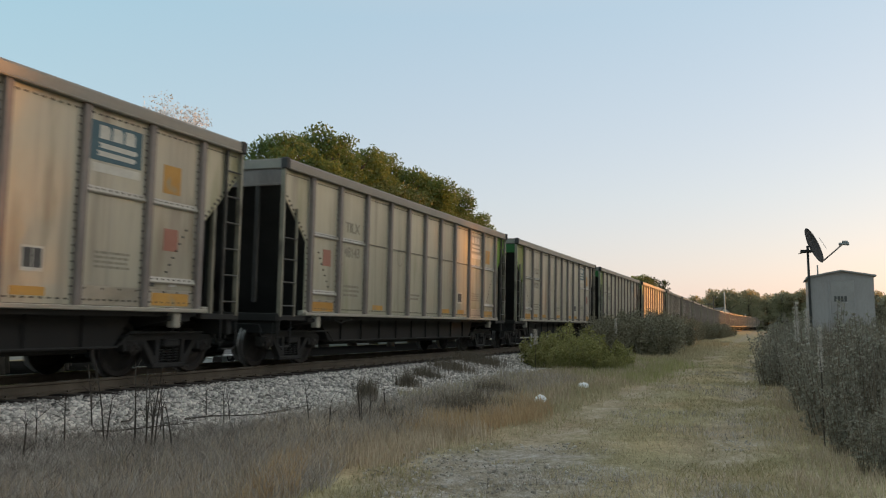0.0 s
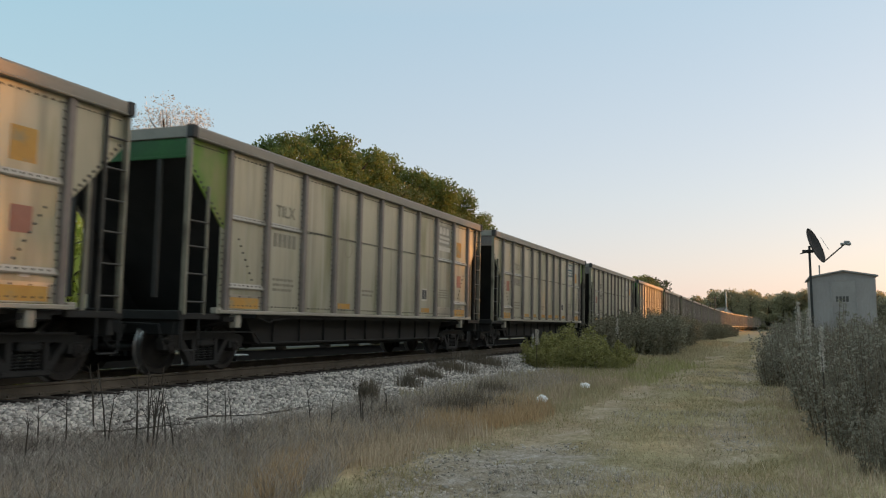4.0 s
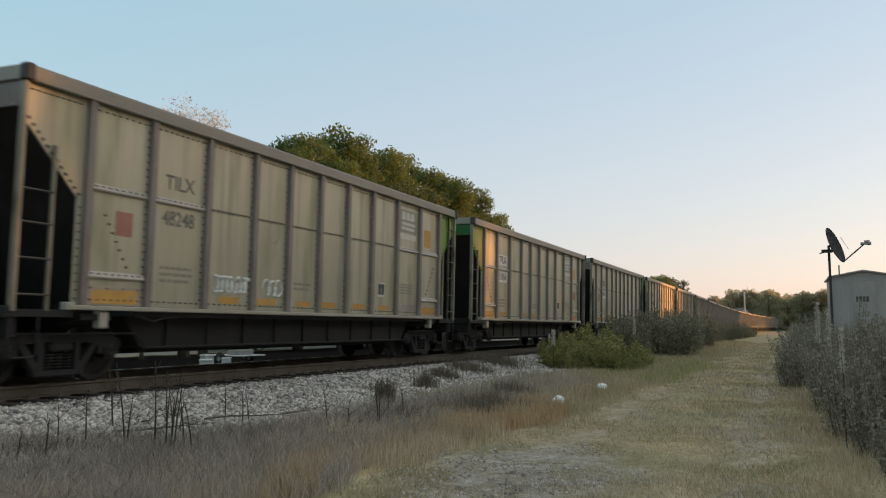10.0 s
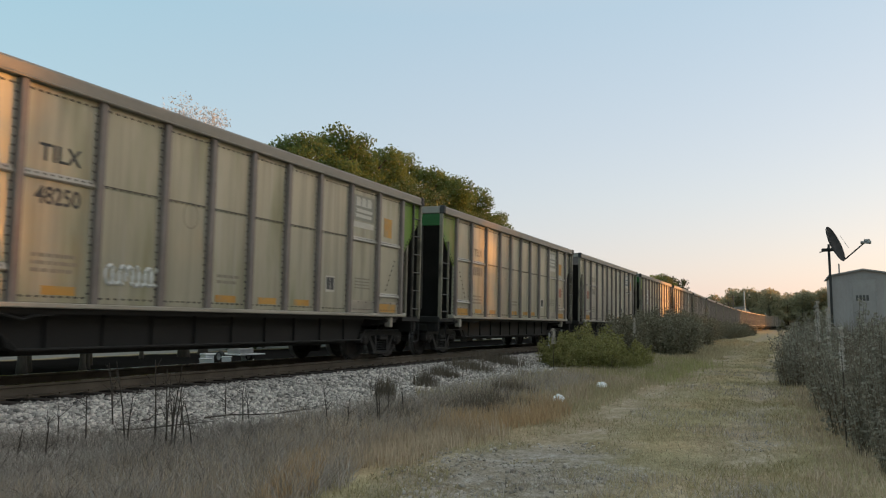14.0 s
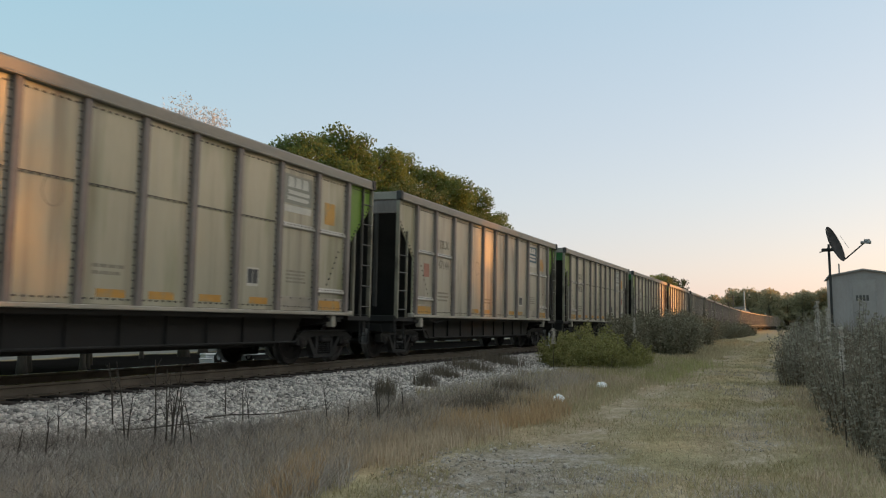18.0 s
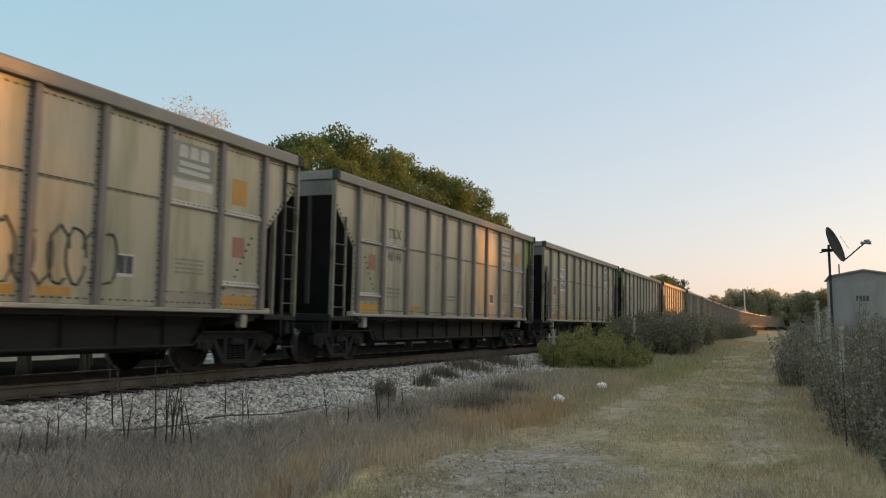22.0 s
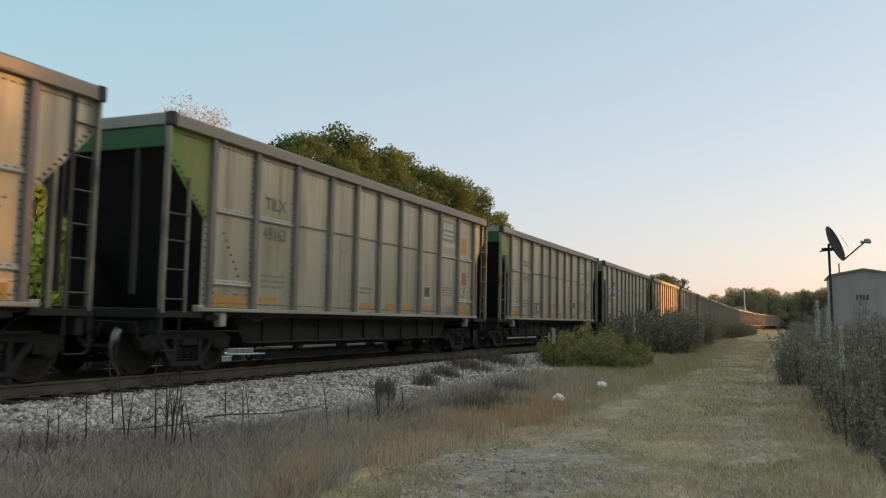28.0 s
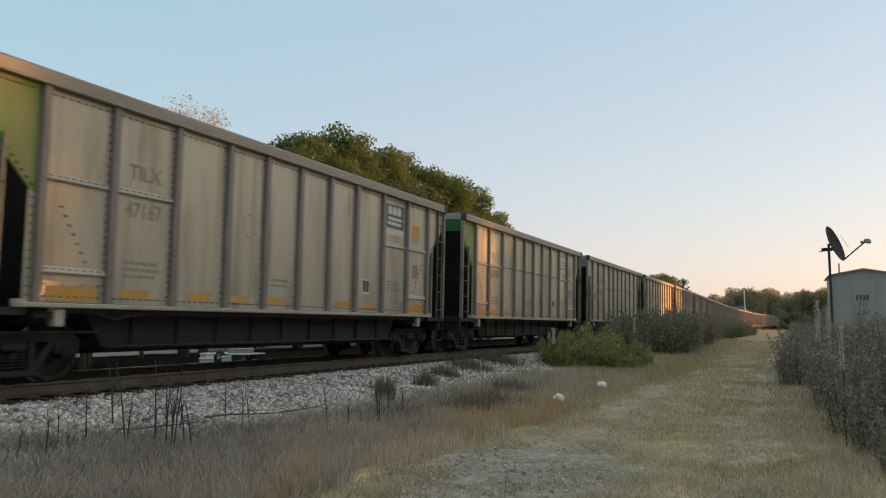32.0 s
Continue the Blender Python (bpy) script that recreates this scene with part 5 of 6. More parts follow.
stones("lane_rubble", "larger pale stones lying on the bare soil of the lane", 313, 520, (6.4, 14, 1.5, 3.9), 0.022, 0.055, lambda x, y: (((x - 8.8) / 2.2) ** 2 + ((y - 2.75) / 1.1) ** 2 < 1.0) & patchy(5.0, 0.2, 1.9)(x, y), M_PALESTONE)


def bush_meshes(seed, w, d, h, leaf, size, count, stems=26, wisp=0.07, bare=0.12):
    """Many thin stems from the ground, each with leaves all along its upper part."""
    rng = np.random.default_rng(seed)
    wood, pts = Build(), []
    k = count // stems
    for i in range(stems):
        a, r = rng.uniform(0, 6.28), rng.uniform(0, 1) ** 0.5
        bx, by = 0.42 * w * r * math.cos(a), 0.42 * d * r * math.sin(a)
        top = h * rng.uniform(0.45, 1.08) * (1 - 0.25 * r)
        tx, ty = bx * 1.3 + rng.normal(0, 0.1 * w * 0.5), by * 1.3 + rng.normal(0, 0.1 * d * 0.5)
        wood.tube([(bx, by, -0.05), (bx * 0.6 + tx * 0.4, by * 0.6 + ty * 0.4, top * 0.55), (tx, ty, top)], [0.011, 0.008, 0.003], 4)
        t = rng.uniform(bare, 1.0, k)
        thick = wisp * w * (1.15 - t) * 1.1 + 0.012 * w
        side = rng.normal(0, 1, (k, 3)) * thick[:, None]
        pts.append(np.stack([bx + (tx - bx) * t ** 1.4, by + (ty - by) * t ** 1.4, top * t], 1) + side)
    pts = np.concatenate(pts)
    pts[:, 2] = np.abs(pts[:, 2])
    v, f = leaf_quads(rng, pts, size, 0.3)
    return wood.mesh("stem", M_WEEDSTEM), quick("foliage", v, f, leaf)


def bush(name, label, meshes, x, y, turn=0.0, s=1.0, category="bush", group=""):
    ob = new(name)
    ob.matrix_world = Matrix.Translation((x, y, float(ground_z(x, y)))) @ Matrix.Rotation(turn, 4, "Z") @ Matrix.Scale(s, 4)
    tagged(ob, label, category, group)
    part("stem", meshes[0], ob)["kind"] = "stuff"
    part("foliage", meshes[1], ob)
    return ob


GREEN_BUSH = [bush_meshes(401, 2.6, 1.8, 1.5, M_BUSH, 0.045, 9000, 60, 0.05), bush_meshes(402, 2.4, 1.8, 1.3, M_BUSH, 0.04, 8000, 60, 0.045)]
SCRUB = [bush_meshes(411, 3.4, 2.4, 2.3, M_BUSH_DARK, 0.055, 12000, 70, 0.055), bush_meshes(412, 3.0, 2.4, 2.1, M_BUSH_DARK, 0.055, 12000, 70, 0.055)]
WEEDS = [bush_meshes(421, 1.5, 1.5, 1.8, M_WEED, 0.03, 6000, 80, 0.04), bush_meshes(422, 1.5, 1.4, 1.75, M_WEED, 0.03, 5500, 90, 0.035), bush_meshes(423, 1.6, 1.5, 1.8, M_BUSH_DARK, 0.033, 6000, 80, 0.042)]
for i, (x, y, s) in enumerate([(27.0, 6.9, 0.72), (27.6, 6.1, 0.95), (28.6, 6.4, 1.02), (28.8, 5.3, 0.8), (26.6, 5.6, 0.7), (26.0, 6.4, 0.55), (30.0, 4.9, 0.5), (27.2, 4.7, 0.42)]):
    bush("bush", "light green leafy bush on the verge beside the track", GREEN_BUSH[i % 2], x, y, i * 1.7, s, group="bushes beside the track")
for i, (x, y, s) in enumerate([(39.5, 7.2, 0.9), (41.5, 6.4, 1.05), (43.5, 6.0, 1.1), (46, 5.9, 1.1), (49, 6.4, 1.1), (53, 6.2, 1.1), (58, 6.6, 1.15), (62, 6.5, 1.1), (66, 6.8, 1.05), (70, 6.9, 1.0), (75, 7.2, 1.0), (81, 6.9, 1.0), (88, 7.0, 1.0), (97, 6.6, 1.0), (108, 6.4, 1.0), (120, 6.0, 1.0), (135, 5.6, 0.9)]):
    bush("scrub", "dense brown-green scrub between the lane and the track", SCRUB[i % 2], x, y, i * 2.1, s, group="scrub beside the track")
# Hidden scrub, added behind the shed to keep low sun off the trucks
for i, (x, y) in enumerate(((33.2, -4.5), (35.4, -4.4), (36.6, -4.7), (37.8, -4.8), (39.0, -4.6), (33.9, -3.1), (34.4, -3.9), (34.9, -2.6), (36.0, -3.3), (37.2, -2.9), (38.3, -3.5), (39.5, -3.2))):
    bush("scrub", "unseen brown-green scrub added behind the shed to block the low sun", SCRUB[i % 2], x, y, i * 1.3, 1.12, group="scrub beside the lane")
rb = random.Random(9)
for i in range(64):
    x = 9.5 + 0.62 * i * (0.85 + i / 110)
    row = i % 3
    y = (-1.0 if x < 18 else -0.75) - 0.012 * x - row * 1.15 + rb.uniform(-0.3, 0.3) + (0.35 if x > 22 else 0)
    bush("weed_clump", "tall grey-green weeds gone to seed beside the lane", WEEDS[i % 3], x, y, rb.uniform(0, 6), rb.uniform(0.6, 1.22) * (0.7 if x < 11.5 and row == 0 else 1), "weeds", "weeds beside the lane")


def plume(x, y, h, thick):
    rng = np.random.default_rng(int(x * 100))
    ob = new("seed_stalk")
    ob.location = (x, y, float(ground_z(x, y)))
    tagged(ob, "pale fluffy seed stalk above the weeds", "plant", "seed stalks")
    part("stalk", Build().tube([(0, 0, -0.03), (0.02, 0, h * 0.6), (0.05, 0.02, h)], [0.01, 0.008, 0.004], 5).mesh("stalk", M_STEM), ob)
    t = rng.uniform(0.62, 1.0, 700)
    p = np.stack([0.05 * t + rng.normal(0, thick, 700), rng.normal(0, thick, 700), h * t], 1)
    v, f = leaf_quads(rng, p, 0.014, 0)
    part("plume", quick("plume", v, f, M_PLUME), ob)


for x, y, h, k in ((11.6, -0.64, 1.5, 0.013), (17.0, -0.55, 2.0, 0.022), (17.5, -0.75, 1.85, 0.022), (36.0, 6.0, 1.75, 0.03), (25.2, 6.7, 1.25, 0.03)):
    plume(x, y, h, k)


def dead_stalks(x, y, hs, seed, spread=0.12):
    r = random.Random(seed)
    ob = new("dead_weed")
    ob.location = (x, y, float(ground_z(x, y)))
    tagged(ob, "thin dark dead weed stalks standing at the ballast", "weed", "dead weed stalks")
    for h in hs:
        bx, by, lx, ly = r.gauss(0, spread), r.gauss(0, spread), r.gauss(0, 0.07) * h, r.gauss(0, 0.07) * h
        b = Build().tube([(bx, by, -0.05), (bx + lx * 0.4, by + ly * 0.4, h * 0.5), (bx + lx, by + ly, h)], [0.011, 0.008, 0.003], 5)
        for i in range(5):
            t = r.uniform(0.35, 0.95)
            p = Vector((bx + lx * t, by + ly * t, h * t))
            b.tube([p, p + Vector((r.gauss(0, 0.06), r.gauss(0, 0.06), r.uniform(0.04, 0.16)))], [0.004, 0.002], 4)
        part("stalk", b.mesh("stalk", M_STEM), ob)


for i, (x, y, hs, sp) in enumerate([(6.8, 7.2, (0.55, 0.4), 0.1), (8.0, 7.7, (0.75, 0.5), 0.08), (7.0, 6.5, (0.95, 0.6), 0.06), (7.05, 6.15, (1.0, 0.9, 0.95, 0.8, 0.7), 0.07), (7.2, 5.95, (0.85, 0.7, 0.6), 0.1),
                                    (9.6, 5.5, (0.6, 0.45), 0.1), (10.4, 5.4, (0.65, 0.5), 0.12), (8.6, 6.9, (0.5, 0.4, 0.45), 0.3), (9.6, 6.7, (0.45, 0.5, 0.35), 0.35), (12.0, 6.0, (0.4, 0.35), 0.2), (5.9, 6.6, (0.5, 0.4), 0.2)]):
    dead_stalks(x, y, hs, 500 + i, sp)


def tuft(name, label, x, y, r, h, n, material, seed):
    rng = np.random.default_rng(seed)
    px, py = x + rng.normal(0, r, n), y + rng.normal(0, r, n)
    v, f = blades(seed, px, py, rng.uniform(0.4, 1.0, n) * h, np.full(n, 0.005), 0.35)
    return tagged(new(name, quick(name, v, f, material)), label, "grass tuft", "grass tufts", "stuff")


M_DARKTUFT = surface("dark_brown_tuft", (0.09, 0.075, 0.055), (0.24, 0.20, 0.15), 1.0, 20, 0.85, 0, 0, (1, 1, 1), "island", 0.6, 0.01, 0.2)
for i, (x, y, r, h, n) in enumerate([(13.1, 6.5, 0.09, 0.55, 500), (12.3, 4.95, 0.14, 0.34, 260), (12.9, 4.75, 0.2, 0.5, 420), (13.6, 4.65, 0.13, 0.44, 260), (14.6, 5.0, 0.2, 0.40, 300), (11.3, 5.3, 0.2, 0.28, 500), (16.2, 5.2, 0.22, 0.46, 600), (10.6, 5.5, 0.2, 0.24, 400), (16.5, 7.2, 0.12, 0.4, 400), (18.5, 7.6, 0.2, 0.3, 600), (21.0, 7.9, 0.3, 0.35, 900), (24.0, 8.1, 0.4, 0.4, 1200), (14.5, 4.6, 0.25, 0.25, 700)]):
    tuft("grass_tuft", "dark brown withered grass tuft by the gravel", x, y, r, h, n, M_DARKTUFT, 600 + i)


# fallen twigs over the stones
def twig(x, y, length, turn, seed):
    r, b = random.Random(seed), Build()
    z = float(ground_z(x, y)) + 0.07
    pts, p, a = [], Vector((0, 0, 0)), 0.0
    for i in range(6):
        pts.append(tuple(p))
        a += r.gauss(0, 0.18)
        p = p + Vector((math.cos(a), math.sin(a), r.gauss(0.03, 0.04))) * length / 5
    b.tube(pts, [0.013, 0.011, 0.009, 0.007, 0.005, 0.003], 5)
    for q in pts[1:5]:
        b.tube([q, Vector(q) + Vector((r.gauss(0.1, 0.1), r.gauss(0, 0.15), r.uniform(0.03, 0.15)))], [0.005, 0.002], 4)
    ob = new("fallen_branch", b.mesh("fallen_branch", M_STEM))
    ob.matrix_world = pose(x, y, z, 0, 0, turn)
    tagged(ob, "thin dead branch lying on the ballast stones", "branch", "fallen branches")


for i, (x, y, ln, tu) in enumerate([(9.0, 7.1, 1.7, -35), (7.6, 7.3, 1.2, -60), (8.3, 7.5, 1.0, 15), (10.5, 6.8, 1.1, -20)]):
    twig(x, y, ln, tu, 700 + i)

# ---- shed, dish and other things ----
M_SHED = surface("grey_painted_sheet_metal", (0.315, 0.285, 0.275), (0.42, 0.385, 0.37), 1.2, 20, 0.55, 0.1, 0.1, (1, 1, 0.4))
M_SHEDDOOR = surface("grey_shed_door", (0.275, 0.25, 0.24), (0.37, 0.34, 0.325), 1.2, 20, 0.5, 0.1, 0.1)
M_SHEDROOF = surface("weathered_shed_roof", (0.22, 0.215, 0.21), (0.32, 0.31, 0.30), 1.2, 20, 0.6, 0.2, 0.1)
M_DISH = surface("dark_grey_dish", (0.025, 0.025, 0.026), (0.05, 0.048, 0.048), 2, 20, 0.88, 0.0, 0.05)
M_GALV = surface("galvanised_steel", (0.25, 0.25, 0.25), (0.38, 0.38, 0.38), 3, 30, 0.5, 0.6, 0.1)
M_BAG = surface("white_plastic", (0.78, 0.78, 0.78), (0.9, 0.9, 0.9), 8, 40, 0.5, 0, 0.4)
M_CARPAINT = surface("white_vehicle_paint", (0.55, 0.57, 0.57), (0.7, 0.72, 0.72), 2, 30, 0.35, 0, 0)
M_GLASS = surface("dark_window_glass", (0.01, 0.012, 0.014), (0.02, 0.024, 0.026), 2, 30, 0.12, 0, 0)
M_RUBBER = surface("black_rubber", (0.012, 0.012, 0.012), (0.025, 0.025, 0.025), 4, 30, 0.8, 0, 0.2)
M_POST = surface("weathered_white_post", (0.4, 0.4, 0.38), (0.6, 0.6, 0.57), 4, 30, 0.7, 0, 0.1)
M_POLE = surface("grey_timber_pole", (0.09, 0.075, 0.06), (0.17, 0.15, 0.13), 4, 30, 0.9, 0, 0.3, (1, 1, 0.2))


def shed():
    x0, x1, y0, y1, eave, ridge = 30.0, 33.0, -3.30, -1.45, 3.10, 3.27
    ob = new("equipment_shed")
    ob.location = (x0, (y0 + y1) / 2, 0.05)
    tagged(ob, "small grey metal equipment shed with a low gabled roof", "shed")
    w = (y1 - y0) / 2
    def sub(name, b, m, label=""):
        return part(name, b.mesh(name, m), ob, label)
    gable = [(-w, 0.0), (w, 0.0), (w, eave), (0, ridge), (-w, eave)]
    sub("front_wall", Build().prism(gable, 0.0, 0.06, "x"), M_SHED)
    sub("back_wall", Build().prism(gable, x1 - x0 - 0.06, x1 - x0, "x"), M_SHED)
    for s in (-1, 1):
        sub("side_wall", Build().box(0.06, x1 - x0 - 0.06, s * w - 0.03, s * w + 0.03, 0, eave), M_SHED)
        sub("roof", Build().prism([(0, ridge + 0.004), (0, ridge + 0.05), (s * (w + 0.1), eave + 0.03), (s * (w + 0.1), eave - 0.02)], -0.12, x1 - x0 + 0.12, "x"), M_SHEDROOF)
        sub("corner_trim", Build().box(-0.02, 0.05, s * w - 0.05 * (s > 0) - 0.0, s * w + 0.05 * (s < 0), 0, eave - 0.02), M_SHED)
    door = sub("door", Build().box(-0.025, 0.0, -0.36, 0.34, 0.15, 2.96, 0.008), M_SHEDDOOR, "grey sheet metal door")
    part("door_frame", Build().box(-0.035, 0.0, 0.34, 0.39, 0.12, 3.02).box(-0.035, 0.0, -0.41, -0.36, 0.12, 3.02).box(-0.035, 0.0, -0.36, 0.34, 2.96, 3.02).mesh("door_frame", M_SHED), door)
    part("handle", Build().box(-0.07, -0.02, -0.32, -0.28, 1.0, 1.2, 0.01).mesh("handle", M_GALV), door)
    sign = Build()
    for i in range(4):
        sign.box(-0.03, -0.024, 0.24 - i * 0.1 - 0.075, 0.24 - i * 0.1, 2.28, 2.46)
    part("stencil", sign.mesh("stencil", M_INK), door, "worn dark stencilling")
    sub("mast", Build().tube([(0.3, w - 0.25, eave), (0.3, w - 0.25, eave + 0.42)], 0.022, 8), M_GALV)
    sub("conduit", Build().tube([(-0.05, w + 0.02, 0.0), (-0.05, w + 0.02, eave - 0.25)], 0.03, 8), M_GALV)
    sub("vent_cap", Build().lathe([(0.0, 0.10), (0.06, 0.09), (0.08, 0.02), (0.03, 0.0)], 12, "z", (0.35, w - 0.55, eave + 0.08)), M_GALV)


shed()


def dish():
    ob = new("satellite_dish")
    ob.location = (29.4, -1.38, 0.0)
    tagged(ob, "dark grey satellite dish on a steel pole beside the shed", "satellite dish")
    part("pole", Build().tube([(0, 0, 0), (0, 0, 4.15)], 0.038, 10).mesh("pole", M_DISH, smooth=True), ob)
    R, depth = 0.60, 0.12
    prof = [(R * t, depth * t * t) for t in (0, 0.2, 0.4, 0.6, 0.8, 0.95, 1.0)]
    back = [(r, d - 0.015) for r, d in reversed(prof)]
    n = Vector((-0.30, -0.88, 0.34)).normalized()
    side = n.cross(Vector((0, 0, 1))).normalized()
    m = Matrix((n, side, n.cross(side))).transposed().to_4x4()
    m.translation = Vector((0.05, -0.1, 4.12)) + Vector((0, 0, 0.0))
    bowl = part("reflector", Build().lathe(prof + back, 40, "x").mesh("reflector", M_DISH, smooth=True), ob, "dark grey dished reflector", m)
    part("rim", Build().lathe([(R, depth - 0.02), (R + 0.012, depth - 0.005), (R, depth + 0.008)], 40, "x").mesh("rim", M_DISH), bowl)
    base = m @ Vector((depth, 0, 0))
    low = base + Vector((0, -0.24, -0.52))
    feed = Vector((-0.1, -1.02, 4.14))
    part("feed_arm", Build().tube([low, feed], 0.022, 8).mesh("feed_arm", M_DISH), ob)
    part("feed_stay", Build().tube([base + Vector((0, -0.15, 0.25)), feed + Vector((0, 0.45, -0.14))], 0.007, 5).mesh("feed_stay", M_GALV), ob)
    part("feed_horn", Build().lathe([(0.0, 0.0), (0.05, 0.0), (0.06, 0.05), (0.04, 0.16), (0.05, 0.3), (0.0, 0.31)], 12, "y", (feed.x, feed.y - 0.2, feed.z + 0.02)).box(feed.x - 0.05, feed.x + 0.05, feed.y - 0.16, feed.y + 0.0, feed.z + 0.05, feed.z + 0.12, 0.01).mesh("feed_horn", M_GALV), ob)
    part("bracket", Build().box(-0.08, 0.06, -0.12, 0.22, 3.92, 4.02, 0.015).tube([(0, 0.06, 3.95), (0, 0.28, 3.9)], 0.02, 6).mesh("bracket", M_DISH), ob)


dish()


def litter(x, y, w, h, seed, name, label):
    bm = bmesh.new()
    bmesh.ops.create_icosphere(bm, subdivisions=3, radius=1.0)
    for v in bm.verts:
        k = 1 + 0.35 * noise.noise(v.co * 1.7 + Vector((seed, 0, 0))) + 0.12 * noise.noise(v.co * 5 + Vector((seed, 3, 0)))
        v.co = Vector((v.co.x * w * k, v.co.y * w * k, max(-0.2, v.co.z) * h * k))
    me = bpy.data.meshes.new(name)
    bm.to_mesh(me)
    bm.free()
    me.materials.append(M_BAG)
    ob = new(name, me)
    ob.location = (x, y, float(ground_z(x, y)) + 0.11)
    tagged(ob, label, "litter")


litter(15.2, 3.95, 0.105, 0.105, 1.0, "plastic_bag", "crumpled white plastic bag lying in the grass")
litter(19.5, 4.03, 0.13, 0.09, 7.0, "plastic_sheet", "flat white scrap of plastic in the grass")


def wheel_part(ob, x, y, r, w):
    tyre = part("wheel", Build().lathe([(r * 0.62, -w), (r * 0.95, -w), (r, -w * 0.7), (r, w * 0.7), (r * 0.95, w), (r * 0.62, w)], 24).mesh("tyre", M_RUBBER, smooth=True), ob, "", Matrix.Translation((x, y, r)))
    part("rim", Build().lathe([(0.0, -w * 0.5), (r * 0.3, -w * 0.55), (r * 0.62, -w * 0.9), (r * 0.62, w * 0.9), (0.0, w * 0.5)], 18).mesh("rim", M_GALV), tyre)


def cart(x, y, turn):
    ob = new("utility_trailer")
    ob.matrix_world = pose(x, y, float(ground_z(x, y)), 0, 0, turn)
    tagged(ob, "low white utility trailer parked behind the track", "trailer")
    part("deck", Build().box(-1.3, 1.3, -0.75, 0.75, 0.30, 0.36, 0.015).mesh("deck", M_CARPAINT), ob)
    part("drawbar", Build().tube([(1.3, 0.4, 0.33), (2.3, 0, 0.31), (1.3, -0.4, 0.33)], 0.035, 6).mesh("drawbar", M_GALV), ob)
    part("tool_box", Build().box(-0.9, 0.0, -0.4, 0.4, 0.36, 0.58, 0.03).mesh("tool_box", M_GALV), ob)
    for s in (-1, 1):
        wheel_part(ob, -0.1, s * 0.85, 0.24, 0.09)


def crate(x, y, turn, w, d, h):
    ob = new("storage_box")
    ob.matrix_world = pose(x, y, float(ground_z(x, y)), 0, 0, turn)
    tagged(ob, "low white storage box lying on the dark lot", "box", "boxes behind the track")
    part("body", Build().box(-w / 2, w / 2, -d / 2, d / 2, 0.0, h * 0.8, 0.02).mesh("body", M_CARPAINT), ob)
    part("lid", Build().box(-w / 2 - 0.03, w / 2 + 0.03, -d / 2 - 0.03, d / 2 + 0.03, h * 0.8, h, 0.03).mesh("lid", M_CARPAINT), ob)


cart(31.8, 23.5, 75)
crate(28.9, 22.8, 40, 0.75, 0.5, 0.26)
crate(29.5, 23.2, 65, 0.5, 0.4, 0.46)
crate(30.6, 23.0, 30, 0.4, 0.4, 0.30)
crate(33.0, 23.6, 20, 0.8, 0.4, 0.28)


def stake(x, y, h):
    ob = new("marker_stake")
    ob.matrix_world = pose(x, y, float(ground_z(x, y)), 3, 4, 0)
    tagged(ob, "weathered white marker stake beside the track", "stake", "marker stakes")
    part("post", Build().box(-0.03, 0.03, -0.03, 0.03, -0.1, h, 0.006).mesh("post", M_POST), ob)
    part("cap", Build().prism([(-0.1, h - 0.02), (0.1, h - 0.02), (0.05, h + 0.08), (-0.05, h + 0.08)], -0.02, 0.02).mesh("cap", M_GALV), ob)


stake(30.5, 8.3, 0.75)


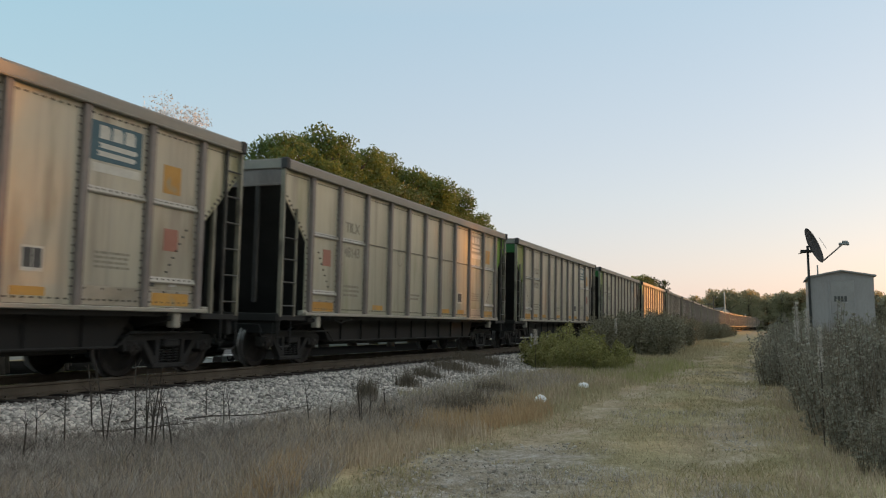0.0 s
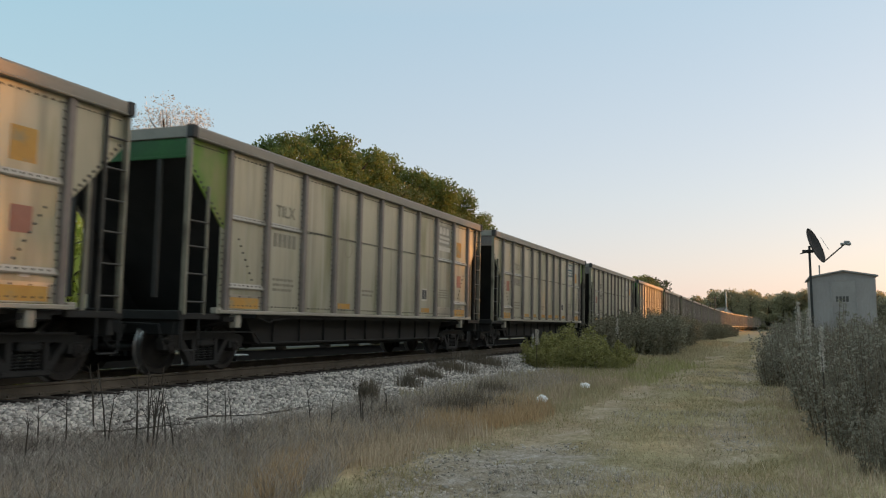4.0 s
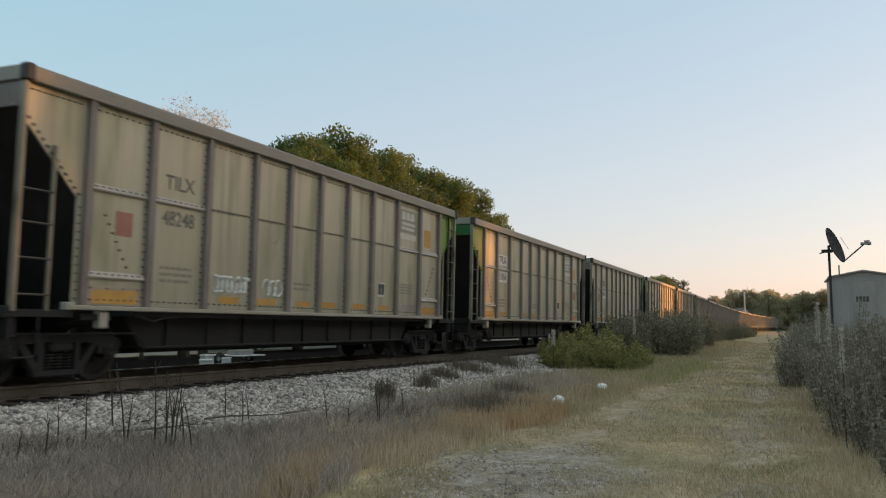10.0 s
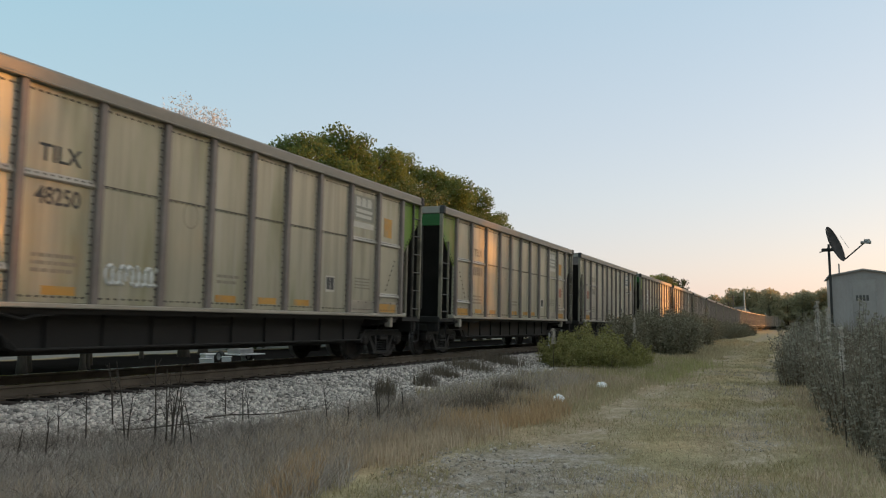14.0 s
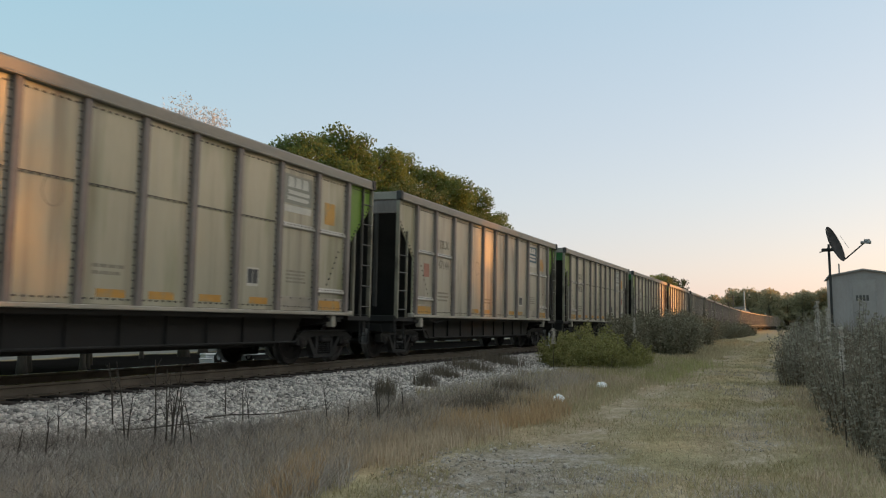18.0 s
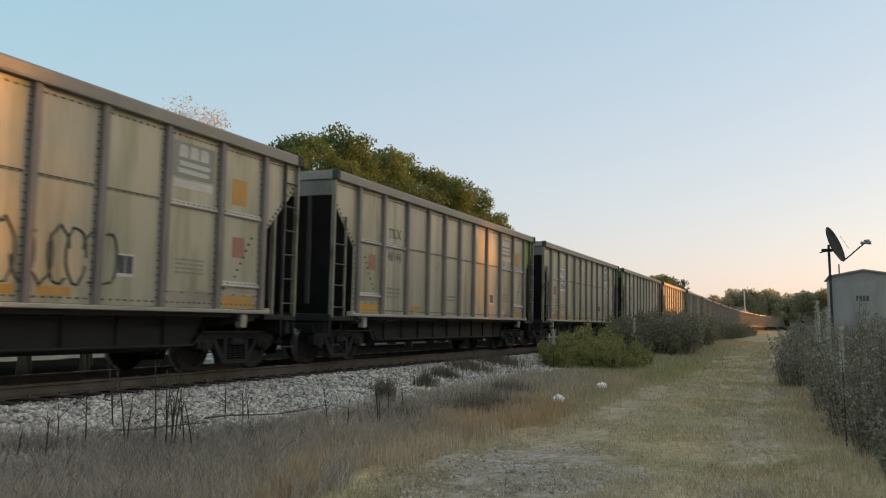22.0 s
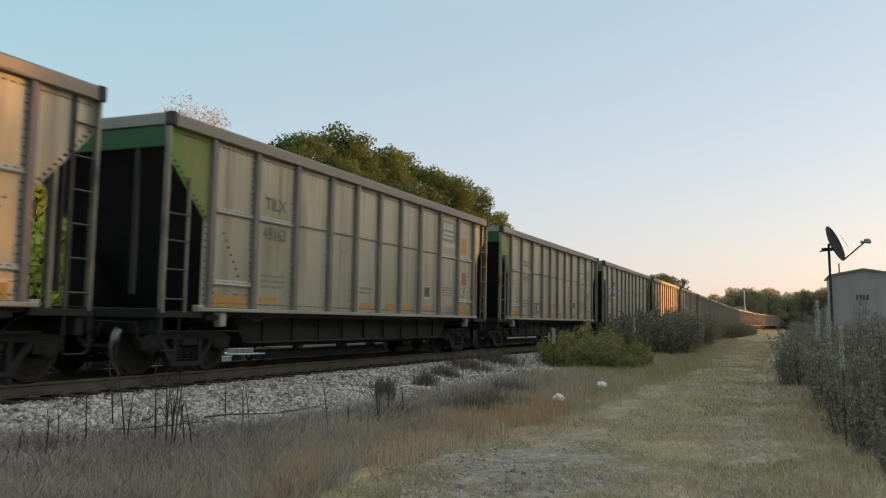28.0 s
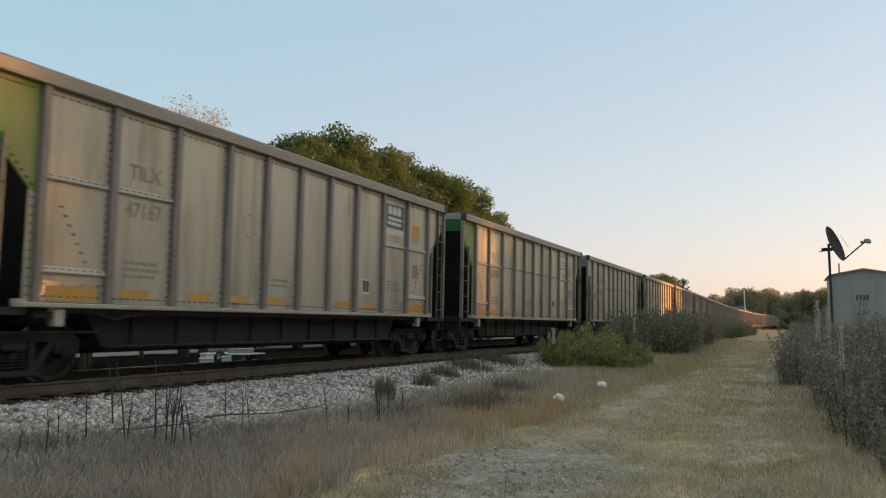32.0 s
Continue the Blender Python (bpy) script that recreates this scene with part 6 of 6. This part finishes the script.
def far_pole(x, y, h, r, material, arm):
    ob = new("utility_pole")
    ob.location = (x, y, float(ground_z(x, y)))
    tagged(ob, "distant utility pole beyond the train", "pole", "distant poles")
    part("shaft", Build().tube([(0, 0, -0.2), (0, 0, h)], [r, r * 0.7], 8).mesh("shaft", material), ob)
    if arm:
        part("crossarm", Build().box(-0.08, 0.08, -1.1, 1.1, h - 0.7, h - 0.55).mesh("crossarm", M_POLE), ob)
        for d in (-0.9, 0.0, 0.9):
            part("insulator", Build().lathe([(0.0, 0.22), (0.06, 0.2), (0.08, 0.0)], 8, "z", (0, d, h - 0.55)).mesh("insulator", M_POST), ob)


for x, y, h, r, mt, arm in ((250, 10.6, 11.2, 0.26, M_POST, 0), (250, 13.6, 10.6, 0.2, M_POLE, 1), (262, 15.6, 9.0, 0.18, M_POLE, 1), (300, 6.2, 5.6, 0.25, M_POST, 0)):
    far_pole(x, y, h, r, mt, arm)


def house(x, y, turn):
    ob = new("house")
    ob.matrix_world = pose(x, y, 0, 0, 0, turn)
    tagged(ob, "distant pale house with a dark gabled roof", "house")
    part("wall", Build().prism([(-3.5, 0), (3.5, 0), (3.5, 4.6), (0, 7.4), (-3.5, 4.6)], -5, 5, "x").mesh("wall", M_POST), ob)
    for s in (-1, 1):
        part("roof", Build().prism([(0, 7.42), (0, 7.65), (s * 4.0, 4.4), (s * 4.0, 4.2)], -5.3, 5.3, "x").mesh("roof", M_POLE), ob)
    for d in (-1.8, 1.8):
        w = part("window", Build().box(-5.06, -5.0, d - 0.5, d + 0.5, 2.0, 3.6).mesh("window", M_POST), ob)
        part("pane", Build().box(-5.08, -5.06, d - 0.4, d + 0.4, 2.1, 3.5).mesh("pane", M_GLASS), w)


house(268, 13.0, 20)


# ---- what moves ----
def motions():
    step = 1.0 / FPS
    times = [0.0, step] + [0.5 * i for i in range(1, 64)] + [32.0 - step, 32.0]
    for k, car, wheels in TRAIN:
        walk(car, [(t, car_at(k, t)) for t in times])
        if k > 36:
            continue
        # the wheels turn while the car rolls past
        t1 = min(32.0, max(0.0, (14.0 + PITCH * k + L) / 16.91 - 0.2))
        t0 = max(0.0, t1 - 3.2)
        if t1 <= 0:
            continue
        n0, n1 = round(t0 * FPS), round(t1 * FPS)
        for wheel, w in wheels:
            rows = [(n * step, Matrix.Translation((w, 0, WHEEL_R)) @ Matrix.Rotation(-(travelled(n * step) - travelled(t0)) / WHEEL_R, 4, "Y")) for n in range(n0, n1 + 1)]
            if n0 > 0:
                rows.insert(0, (0.0, rows[0][1]))
            if n1 < 960:
                rows.append((32.0, rows[-1][1]))
            walk(wheel, rows)


motions()
